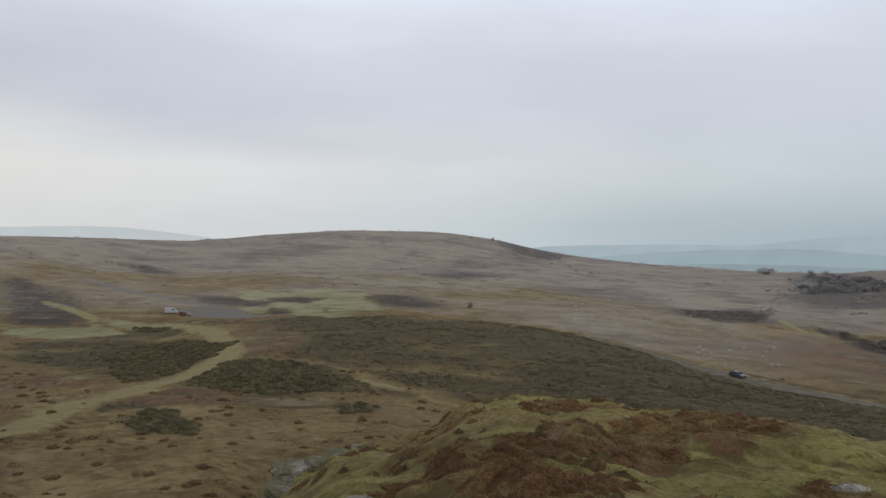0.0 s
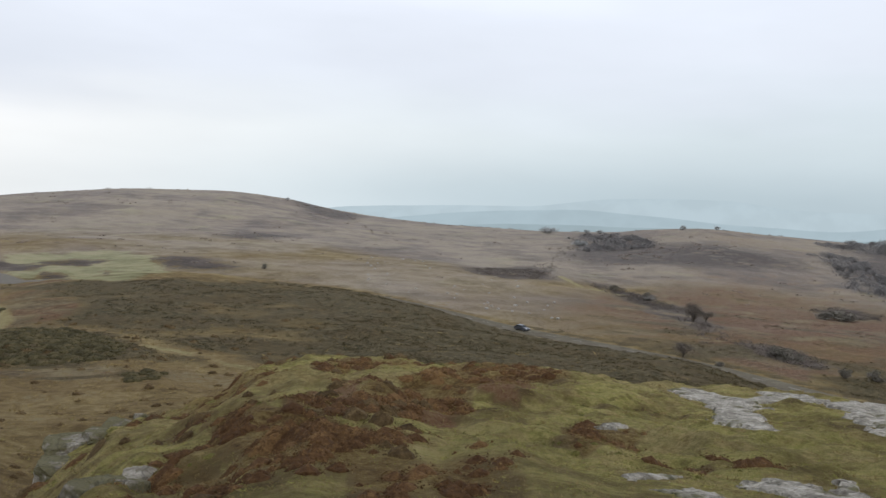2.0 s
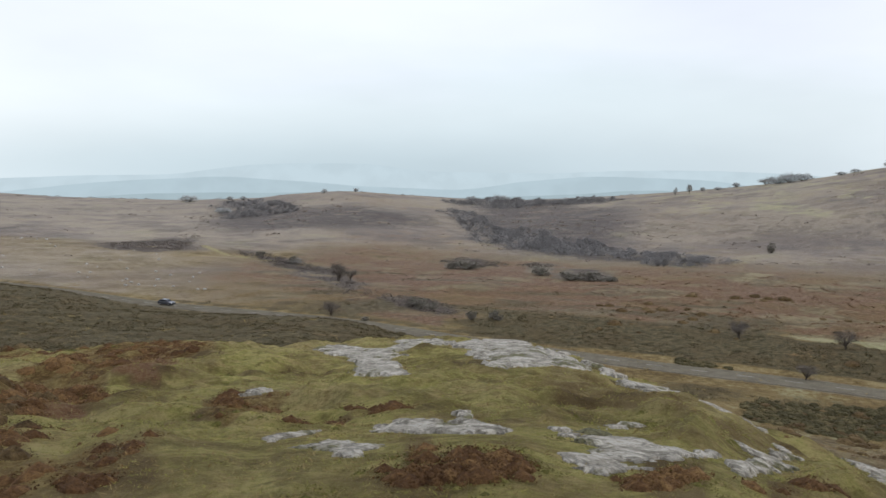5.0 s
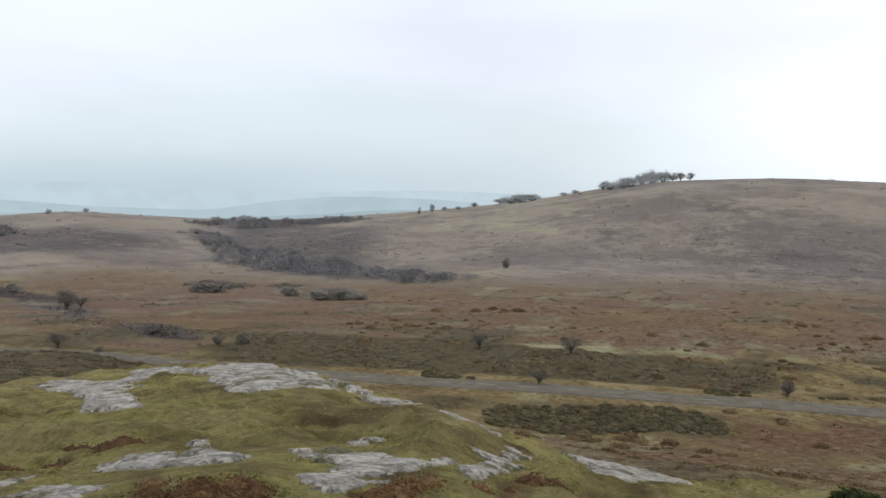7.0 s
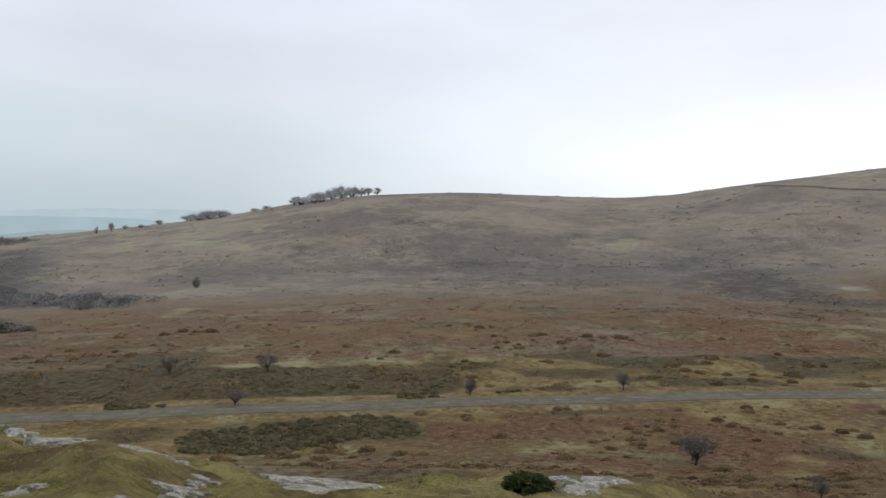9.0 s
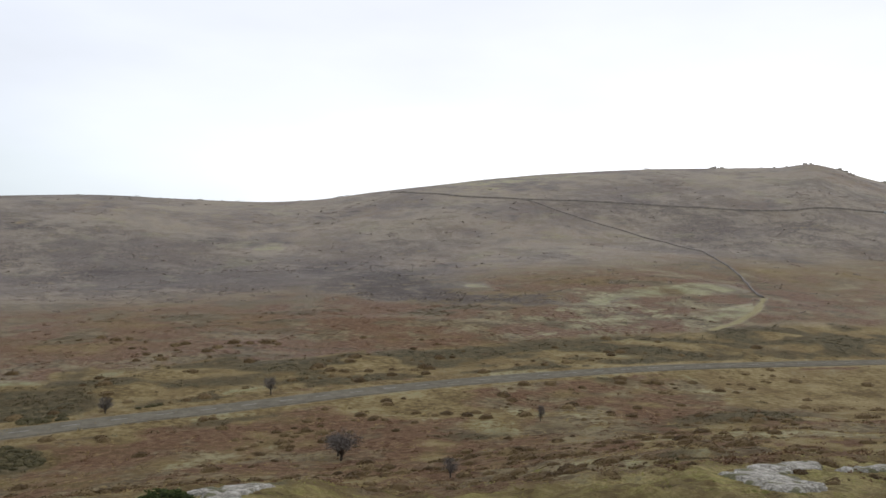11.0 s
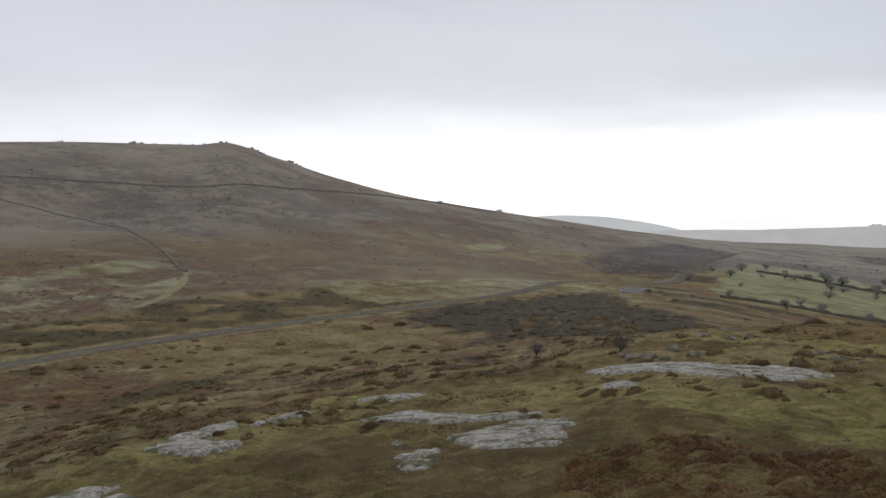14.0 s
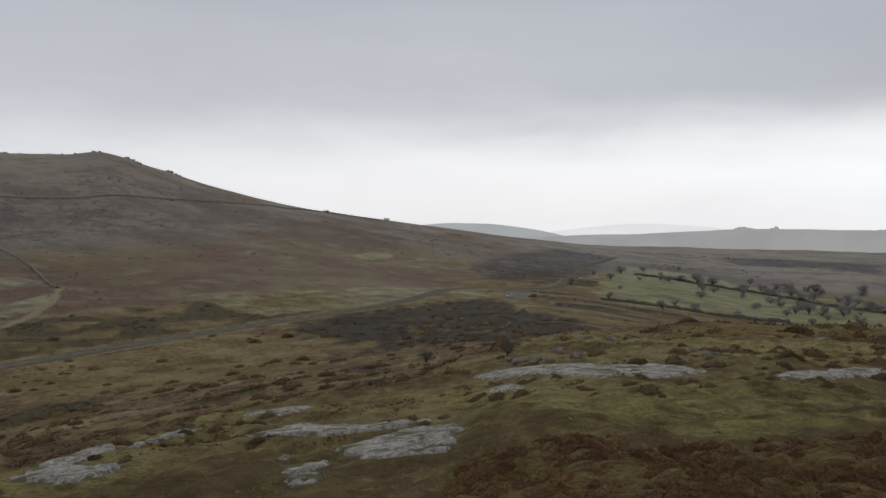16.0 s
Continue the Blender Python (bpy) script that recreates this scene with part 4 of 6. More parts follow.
            for k in c:
                if k == name:
                    # dark patches past 430 m are weakened, haze put into the cover
                    c[k] = np.maximum(c[k], v * {"pale": 1.0 if row[0][1] < -400 else 0.9 if row[0][0] < 0 else 0.64 if math.hypot(*row[0]) < 330 else 0.48, "dark": 1.0 if math.hypot(*row[0]) < 430 else 0.8, "green": 0.56 if row[0][1] < 0 else 0.7, "fern": 1.0}.get(name, 0.92))
                elif not (k == "moor" and name in ("pale", "dark")) and not (name == "fern" and k == "heather"):
                    c[k] = c[k] * (1 - over)
    for line, w in ((PATH_MAIN, 3.4), (PATH_HEATH, 3.2), (TRACK_VALLEY, 2.4), (TRACK_EAST, 1.6)):
        c["path"] = np.maximum(c["path"], along(x, y, line, w * 1.6))
    c["gravel"] = np.maximum(c["gravel"], along(x, y, PATH_TRACK, 5))
    lane = [at(b, float(ring(ROAD_R, np.array(float(b))))) for b in range(-9, 151, 3)] + [p for p in ROADFAR if p[1] < -380]
    c["gravel"] = np.maximum(c["gravel"], along(x, y, lane, 7.0))
    # mown-looking verge beside the tarmac
    verge = np.exp(-((np.abs(r - rr) - 6.5) / 3.0) ** 2) * sect(50, 165)
    c["path"] = np.maximum(c["path"], 0.42 * verge)
    c["burnt"] = c["heath"] * sect(137, 200, 4)
    for k in ("heath", "brack", "heather", "burnt"):
        c[k] = c[k] * (1 - step(c["path"], 0.2, 0.5)) * (1 - step(c["gravel"], 0.2, 0.5))
    return c


def build_ground():
    a, r = np.radians(AZ)[:, None], RAD[None, :]
    x, y = r * np.sin(a), r * np.cos(a)
    na, nr = x.shape
    verts = np.stack([x, y, HEIGHT], -1).reshape(-1, 3)
    i, j = np.meshgrid(np.arange(na - 1), np.arange(nr - 1), indexing="ij")
    k = (i * nr + j).ravel()
    faces = np.stack([k, k + 1, k + nr + 1, k + nr], -1)
    me = bpy.data.meshes.new("ground")
    me.vertices.add(len(verts))
    me.vertices.foreach_set("co", verts.ravel())
    me.loops.add(faces.size)
    me.loops.foreach_set("vertex_index", faces.ravel().astype(np.int32))
    me.polygons.add(len(faces))
    me.polygons.foreach_set("loop_start", np.arange(0, faces.size, 4, dtype=np.int32))
    me.polygons.foreach_set("use_smooth", np.ones(len(faces), dtype=bool))
    me.update(calc_edges=True)
    for name, v in covers(x, y).items():
        me.attributes.new(name, "FLOAT", "POINT").data.foreach_set("value", np.ascontiguousarray(v, np.float32).ravel())
    me.materials.append(ground_material())
    return tagged(new("ground", me), "moorland ground of dry grass, heather and dead bracken", "ground", kind="structure")


build_ground()

# ---- helpers for things ----
def part(name, bm, mat, parent=None, label="", smooth=False):
    """Links a bmesh as one mesh object under a thing or a part."""
    me = bpy.data.meshes.new(name)
    bm.to_mesh(me)
    bm.free()
    if smooth:
        me.polygons.foreach_set("use_smooth", np.ones(len(me.polygons), dtype=bool))
    me.materials.append(mat)
    ob = new(name, me)
    if parent:
        ob.parent = parent
    if label:
        ob["label"] = label
    return ob


def array_mesh(name, verts, faces, mat, smooth=False):
    """A mesh object from arrays of vertices and of equal-sided faces."""
    me = bpy.data.meshes.new(name)
    faces = np.asarray(faces, np.int32)
    k = faces.shape[1]
    me.vertices.add(len(verts))
    me.vertices.foreach_set("co", np.ascontiguousarray(verts, np.float32).ravel())
    me.loops.add(faces.size)
    me.loops.foreach_set("vertex_index", faces.ravel())
    me.polygons.add(len(faces))
    me.polygons.foreach_set("loop_start", np.arange(0, faces.size, k, dtype=np.int32))
    me.polygons.foreach_set("use_smooth", np.full(len(faces), smooth, dtype=bool))
    me.update(calc_edges=True)
    me.materials.append(mat)
    return new(name, me)


def island_material(name, stops, rough=0.9):
    """Leaves and twigs whose tint differs from piece to piece."""
    m, nt, b = material(name)
    n, l = nt.nodes.new, nt.links.new
    geo, r, nz, add = n("ShaderNodeNewGeometry"), n("ShaderNodeValToRGB"), n("ShaderNodeTexNoise"), n("ShaderNodeMath")
    nz.inputs["Scale"].default_value = 0.35
    l(geo.outputs["Position"], nz.inputs[0])
    grain, gm = n("ShaderNodeTexNoise"), n("ShaderNodeMath")
    grain.inputs["Scale"].default_value, grain.inputs["Detail"].default_value, grain.inputs["Roughness"].default_value = 16.0, 5, 0.7
    l(geo.outputs["Position"], grain.inputs[0])
    gm.operation = "MULTIPLY_ADD"
    l(grain.outputs[0], gm.inputs[0])
    gm.inputs[1].default_value = 1.8
    add.operation = "MULTIPLY_ADD"
    l(geo.outputs["Random Per Island"], add.inputs[0])
    add.inputs[1].default_value = 0.4
    sub = n("ShaderNodeMath")
    sub.operation = "MULTIPLY_ADD"
    l(nz.outputs[0], sub.inputs[0])
    sub.inputs[1].default_value, sub.inputs[2].default_value = 1.0, -1.1
    l(sub.outputs[0], gm.inputs[2])
    l(gm.outputs[0], add.inputs[2])
    bump = n("ShaderNodeBump")
    bump.inputs["Distance"].default_value = 0.06
    l(grain.outputs[0], bump.inputs["Height"])
    l(bump.outputs[0], b.inputs["Normal"])
    e = r.color_ramp.elements
    for _ in stops[2:]:
        e.new(0.5)
    for el, (p, c) in zip(e, stops):
        el.position, el.color = p, (*c, 1)
    l(add.outputs[0], r.inputs[0])
    l(r.outputs[0], b.inputs["Base Color"])
    b.inputs["Roughness"].default_value, b.inputs["Specular IOR Level"].default_value = rough, 0.1
    return m


def rock_material(name="granite", moss_at=0.545, dark=0.0):
    m, nt, b = material(name)
    n, l = nt.nodes.new, nt.links.new
    geo = n("ShaderNodeNewGeometry")

    def nz(scale, detail, rough=0.6):
        t = n("ShaderNodeTexNoise")
        t.inputs["Scale"].default_value, t.inputs["Detail"].default_value, t.inputs["Roughness"].default_value = scale, detail, rough
        l(geo.outputs["Position"], t.inputs[0])
        return t.outputs[0]

    def ramp(fac, stops):
        r = n("ShaderNodeValToRGB")
        e = r.color_ramp.elements
        for _ in stops[2:]:
            e.new(0.5)
        for el, (p, c) in zip(e, stops):
            el.position, el.color = p, (*c, 1)
        l(fac, r.inputs[0])
        return r.outputs[0]

    def mix(fac, a, c):
        x = n("ShaderNodeMix")
        x.data_type = "RGBA"
        l(fac, x.inputs["Factor"])
        l(a, x.inputs["A"])
        l(c, x.inputs["B"])
        return x.outputs["Result"]

    fine, mid, lich, moss = nz(13, 8, 0.75), nz(2.6, 7), nz(8, 4), nz(1.3, 6)
    stone = ramp(mid, [(0.40, (0.21, 0.193, 0.158)), (0.5, (0.34, 0.316, 0.265)), (0.60, (0.46, 0.43, 0.37))])
    stone = mix(ramp(fine, [(0.52, (0, 0, 0)), (0.58, (0.7,) * 3)]), stone, ramp(mid, [(0.4, (0.10, 0.088, 0.062)), (0.6, (0.22, 0.19, 0.14))]))
    stone = mix(ramp(lich, [(0.57, (0, 0, 0)), (0.62, (0.8,) * 3)]), stone, ramp(fine, [(0.3, (0.42, 0.39, 0.32)), (0.7, (0.62, 0.58, 0.49))]))
    stone = mix(ramp(moss, [(moss_at, (0, 0, 0)), (moss_at + 0.05, (0.85,) * 3)]), stone, ramp(fine, [(0.3, (0.05, 0.05, 0.018)), (0.7, (0.14, 0.13, 0.05))]))
    # a dark mottle over the stone, as strong as dark
    stone = mix(ramp(mid, [(0.35, (dark,) * 3), (0.62, (dark * 0.6,) * 3)]), stone, ramp(fine, [(0.35, (0.080, 0.064, 0.042)), (0.7, (0.185, 0.152, 0.105))]))
    crack = n("ShaderNodeTexVoronoi")
    crack.feature = "DISTANCE_TO_EDGE"
    crack.inputs["Scale"].default_value = 1.5
    warp = n("ShaderNodeVectorMath")
    warp.operation = "MULTIPLY_ADD"
    wn = n("ShaderNodeTexNoise")
    wn.inputs["Scale"].default_value, wn.inputs["Detail"].default_value = 3.0, 4
    l(geo.outputs["Position"], wn.inputs[0])
    l(wn.outputs["Color"], warp.inputs[0])
    warp.inputs[1].default_value = (0.5, 0.5, 0.5)
    l(geo.outputs["Position"], warp.inputs[2])
    l(warp.outputs[0], crack.inputs[0])
    stone = mix(ramp(crack.outputs["Distance"], [(0.0, (0.55,) * 3), (0.035, (0, 0, 0))]), stone, ramp(fine, [(0.3, (0.03, 0.03, 0.024)), (0.7, (0.06, 0.058, 0.045))]))
    l(stone, b.inputs["Base Color"])
    b.inputs["Roughness"].default_value, b.inputs["Specular IOR Level"].default_value = 0.95, 0.05
    bp = n("ShaderNodeBump")
    bp.inputs["Distance"].default_value = 0.05
    l(fine, bp.inputs["Height"])
    l(bp.outputs[0], b.inputs["Normal"])
    return m


ROCK = rock_material()
MOSSY_ROCK = rock_material("mossy_granite", 0.43, 0.30)
DARK_ROCK = rock_material("dark_granite", 0.50, 0.85)


def matte(m):
    m.node_tree.nodes["Principled BSDF"].inputs["Specular IOR Level"].default_value = 0.0
    return m


ASPHALT = simple("asphalt", (0.138, 0.123, 0.092), 1.0, vary=0.25, size=3.0, bump=0.01)
matte(ASPHALT)
WHITE_LINE = simple("worn_road_paint", (0.27, 0.265, 0.24), 0.7, vary=0.3, size=0.5)
BARK = simple("bark", (0.075, 0.062, 0.050), 0.95, vary=0.35, size=0.4, bump=0.02)
# far trees get paler copies of the bare twigs, haze put into the colour
FAR_TWIGS = island_material("hazed_wood_twigs", [(0.1, (0.175, 0.170, 0.166)), (0.5, (0.20, 0.194, 0.188)), (0.9, (0.225, 0.216, 0.206))])
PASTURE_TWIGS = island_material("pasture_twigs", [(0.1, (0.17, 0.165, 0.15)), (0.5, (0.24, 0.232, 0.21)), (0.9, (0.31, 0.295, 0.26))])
TWIGS = island_material("bare_twigs", [(0.1, (0.08, 0.069, 0.058)), (0.5, (0.125, 0.108, 0.092)), (0.9, (0.18, 0.158, 0.132))])
THICKET_TWIGS = island_material("thicket_twigs", [(0.1, (0.10, 0.085, 0.072)), (0.5, (0.138, 0.118, 0.10)), (0.9, (0.18, 0.155, 0.13))])
LEAVES = island_material("dark_shrub_leaves", [(0.1, (0.13, 0.122, 0.10)), (0.5, (0.18, 0.168, 0.138)), (0.9, (0.23, 0.212, 0.17))])
# ridge trees' twigs, whitened to put distance haze into their colour
FAR_LEAVES = island_material("hazed_ridge_twigs", [(0.1, (0.31, 0.325, 0.32)), (0.5, (0.37, 0.38, 0.37)), (0.9, (0.42, 0.425, 0.41))])
GORSE = island_material("gorse_spines", [(0.1, (0.020, 0.030, 0.010)), (0.5, (0.048, 0.062, 0.018)), (0.9, (0.10, 0.11, 0.035))])
HEDGE_MAT = island_material("hedge_twigs", [(0.1, (0.06, 0.055, 0.040)), (0.5, (0.10, 0.09, 0.066)), (0.9, (0.15, 0.135, 0.10))])
# wall stone lightened a little, distance haze put into its colour
WALL_STONE = simple("dry_stone", (0.185, 0.163, 0.137), 0.95, vary=0.5, size=3.0, bump=0.1)

# ---- road ----
def road_line():
    """Centre of the road in plan."""
    pts = [at(a, float(ring(ROAD_R, np.array(float(a))))) for a in np.arange(-9, 150.1, 0.5)]
    for x, y in ROADFAR:
        if y < pts[-1][1] - 15:
            pts.append((x, y))
    return pts


def ribbon(name, line, width, lift, mat, crown=0.0, across=5, spacing=4.0):
    p = np.array(line, float)
    d = np.concatenate([[0], np.cumsum(np.hypot(*np.diff(p, axis=0).T))])
    s = np.arange(0, d[-1], spacing)
    x, y = pchip(d, p[:, 0], s), pchip(d, p[:, 1], s)
    tx, ty = np.gradient(x), np.gradient(y)
    q = np.hypot(tx, ty)
    nx, ny = ty / q, -tx / q
    u = np.linspace(-0.5, 0.5, across)
    vx, vy = x[:, None] + nx[:, None] * u * width, y[:, None] + ny[:, None] * u * width
    zc = ground(x, y)
    k = np.ones(5) / 5
    zc = np.convolve(np.pad(zc, 2, mode="edge"), k, "valid")
    gz = ground(vx, vy)
    z = np.maximum(zc[:, None], gz) + lift + crown * (1 - (2 * u) ** 2)
    top = np.stack([vx, vy, z], -1)
    low = top[:, [0, -1]].copy()
    low[..., 2] -= 0.5
    rows = np.concatenate([low[:, :1], top, low[:, 1:]], 1)
    n, m = rows.shape[:2]
    i, j = np.meshgrid(np.arange(n - 1), np.arange(m - 1), indexing="ij")
    k = (i * m + j).ravel()
    ob = array_mesh(name, rows.reshape(-1, 3), np.stack([k, k + 1, k + m + 1, k + m], -1), mat)
    return ob, np.stack([x, y, z[:, across // 2]], -1), np.arctan2(ty, tx)


road, ROAD_MID, ROAD_DIR = ribbon("road", road_line(), 6.4, 0.06, ASPHALT, 0.08)
tagged(road, "narrow grey tarmac moorland road with worn centre line", "road", kind="structure")
dash_bm = bmesh.new()
bmesh.ops.create_cube(dash_bm, size=1.0)
dash_me = bpy.data.meshes.new("centre_dash")
dash_bm.to_mesh(dash_me)
dash_bm.free()
dash_me.materials.append(WHITE_LINE)
for i in range(8, len(ROAD_MID) - 2, 2):
    a, c = Vector(ROAD_MID[i]), Vector(ROAD_MID[i + 1])
    if a.length > 330:
        continue
    o = new("centre_dash", dash_me)
    o.parent = road
    mid_ = (a + c) / 2 + Vector((0, 0, 0.012))
    o.matrix_basis = Matrix.Translation(mid_) @ (c - a).to_track_quat("X", "Z").to_matrix().to_4x4() @ Matrix.Diagonal((3.0, 0.16, 0.02, 1))

# ---- rock ----
def rock_slab(outline, seed):
    """Bare bedrock breaking through turf: a nearly flat face with a broken rim, open joints and small ledges."""
    p = np.array(outline, float)
    (x0, y0), (x1, y1) = p.min(0) - 0.5, p.max(0) + 0.5
    px, py = p.mean(0)
    dist = math.hypot(px, py)
    fine = max(0.05, 0.007 * dist, math.sqrt((x1 - x0) * (y1 - y0) / 22000))
    nu, nv = int((x1 - x0) / fine) + 2, int((y1 - y0) / fine) + 2
    x, y = np.meshgrid(np.linspace(x0, x1, nu), np.linspace(y0, y1, nv), indexing="ij")
    size = min(1.5, 0.35 * math.sqrt((x1 - x0) * (y1 - y0)))
    f = inside(x, y, outline)
    f = np.maximum(f, -0.6) + 0.36 * size * fbm(x + 31 * seed, y, size, 3) + 0.34 * size * fbm(x, y + 11 * seed, size * 0.35, 4, 0.65) - 0.03 * size
    # joints across the face, in two sets, and beds one above the other
    turn = 0.7 * seed
    u, v = x * math.cos(turn) - y * math.sin(turn) + 0.5 * fbm(x, y, 2.0, 3), x * math.sin(turn) + y * math.cos(turn) + 0.5 * fbm(x + 70, y, 2.0, 3)
    joint = np.minimum(np.abs((u / 1.7) % 1.0 - 0.5) * 1.7, np.abs((v / 2.6) % 1.0 - 0.5) * 2.6)
    lift = min(0.07, 0.012 + 0.0026 * dist) * (1.5 if py < 0 else 1.0)
    top = lift * np.clip(f / 0.14, -1.0, 1.0) + 0.45 * lift * np.round(1.6 * fbm(x + 7 * seed, y - 3, 2.2, 2)) / 1.6
    top = top - lift * np.clip(1 - joint / (0.04 + 0.6 * fine), 0, 1) + 0.007 * fbm(x, y, 0.3, 3)
    z = ground(x, y) + np.where(f > 0, top + 0.02, -0.06 + 0.6 * np.clip(f, -0.5, 0))
    zc = float(ground(px, py))
    verts = np.stack([x - px, y - py, z - zc], -1).reshape(-1, 3)
    i, j = np.meshgrid(np.arange(nu - 1), np.arange(nv - 1), indexing="ij")
    k = (i * nv + j).ravel()
    quads = np.stack([k, k + nv, k + nv + 1, k + 1], -1)
    keep = (f.ravel()[quads] > -0.12).any(1)
    used, idx = np.unique(quads[keep], return_inverse=True)
    ob = array_mesh("rock_slab", verts[used], idx.reshape(-1, 4), ROCK)
    ob.location = (px, py, zc)
    return ob


for k, line in enumerate(SLAB):
    span = max(np.ptp(np.array(line), axis=0))
    word = "broad" if span > 5 else "small" if span < 2 else "low"
    tagged(rock_slab(line, k), word + " grey granite outcrop with lichen, set in turf", "rock", "granite outcrops on the knoll")


def boulder(px, py, w, h, seed, mossy=False, detail=4):
    bm = bmesh.new()
    bmesh.ops.create_icosphere(bm, subdivisions=detail, radius=1.0)
    rng = random.Random(seed)
    # joints that split the block off: each is a plane across the lump
    cuts = [(Vector((rng.gauss(0, 1), rng.gauss(0, 1), rng.gauss(0, 0.6))).normalized(), rng.uniform(0.48, 0.9)) for _ in range(13)] + [(Vector((rng.gauss(0, 0.15), rng.gauss(0, 0.15), 1)).normalized(), 0.72)]
    for vtx in bm.verts:
        p = vtx.co.normalized()
        r_ = min([1.15] + [o / p.dot(n_) for n_, o in cuts if p.dot(n_) > 0.05])
        p = p * r_ * (1 + 0.06 * noise.noise(p * 2.2 + Vector((seed * 3.1, 0, 0))) + 0.05 * noise.noise(p * 7 + Vector((0, seed, 0))))
        vtx.co = Vector((p.x * w * 0.56, p.y * w * 0.46, p.z * h * 0.80 + h * 0.38))
    ob = part("boulder", bm, ROCK)
    ob.location = (px, py, float(ground(px, py)) - (0.46 if mossy else 0.26) * h)
    if mossy:
        ob.data.materials[0] = MOSSY_ROCK if py > 0 else DARK_ROCK
    ob.rotation_euler = (0, 0, seed * 1.7)
    return ob


for k, (px, py, w, h) in enumerate(BOULDER):
    shape = "upright" if h > 0.9 * w else "flat" if h < 0.35 * w else "rounded"
    mossy = (math.degrees(math.atan2(px, py)) < 8 and math.hypot(px, py) < 38) or py < -10
    tagged(boulder(px, py, w, h, k + 1, mossy), shape + (" dark moss-grown granite boulder set in the turf" if mossy else " lichen-grey granite boulder lying in heather"), "boulder", "granite boulders")

# ---- walls and hedges ----
def wall_line(name, line, width, height, mat, label, category, rough=0.25, spacing=2.0):
    """A field wall: battered sides and an uneven top along a plan line."""
    p = np.array(line, float)
    d = np.concatenate([[0], np.cumsum(np.hypot(*np.diff(p, axis=0).T))])
    s = np.arange(0, d[-1], spacing)
    x, y = np.interp(s, d, p[:, 0]), np.interp(s, d, p[:, 1])
    x, y = x + 2.0 * fbm(s, s * 0, 40, 3), y + 2.0 * fbm(s + 500, s * 0, 40, 3)
    tx, ty = np.gradient(x), np.gradient(y)
    q = np.hypot(tx, ty)
    nx, ny = ty / q, -tx / q
    g = ground(x, y)
    rows = []
    for off, up in ((-0.5, -0.6), (-0.46, 0.55), (-0.28, 1.0), (0.28, 1.0), (0.46, 0.55), (0.5, -0.6)):
        j = rough * height * fbm(s * 1.0 + 90 * off, s * 0 + 7 * up, 3, 3)
        rows.append(np.stack([x + nx * off * width, y + ny * off * width, g + height * up + (j if up > 0 else 0)], -1))
    rows = np.stack(rows, 1)
    n, m = rows.shape[:2]
    i, j = np.meshgrid(np.arange(n - 1), np.arange(m - 1), indexing="ij")
    k = (i * m + j).ravel()
    ob = array_mesh(name, rows.reshape(-1, 3), np.stack([k, k + 1, k + m + 1, k + m], -1), mat)
    return tagged(ob, label, category)


wall_line("dry_stone_wall", WALL_TOP, 1.1, 1.25, WALL_STONE, "long dark dry stone wall across the hill", "wall")
wall_line("dry_stone_wall", WALL_DIAG, 0.9, 0.8, WALL_STONE, "dark dry stone wall running down the hillside", "wall")
wall_line("hedge", HEDGE_A, 2.2, 1.7, HEDGE_MAT, "dark field hedge between green pastures", "hedge", 0.8, 1.2)
wall_line("hedge", HEDGE_B, 2.2, 1.5, HEDGE_MAT, "dark field hedge along a pasture", "hedge", 0.8, 1.2)

# ---- trees and shrubs ----
def tube(bm, a, b, ra, rb, sides=6):
    """A tapered limb from a to b."""
    d = (b - a).normalized()
    u = d.orthogonal().normalized()
    v = d.cross(u)
    ends = []
    for p, r in ((a, ra), (b, rb)):
        ends.append([bm.verts.new(p + (u * math.cos(t) + v * math.sin(t)) * r) for t in (2 * math.pi * k / sides for k in range(sides))])
    for k in range(sides):
        bm.faces.new((ends[0][k], ends[0][(k + 1) % sides], ends[1][(k + 1) % sides], ends[1][k]))


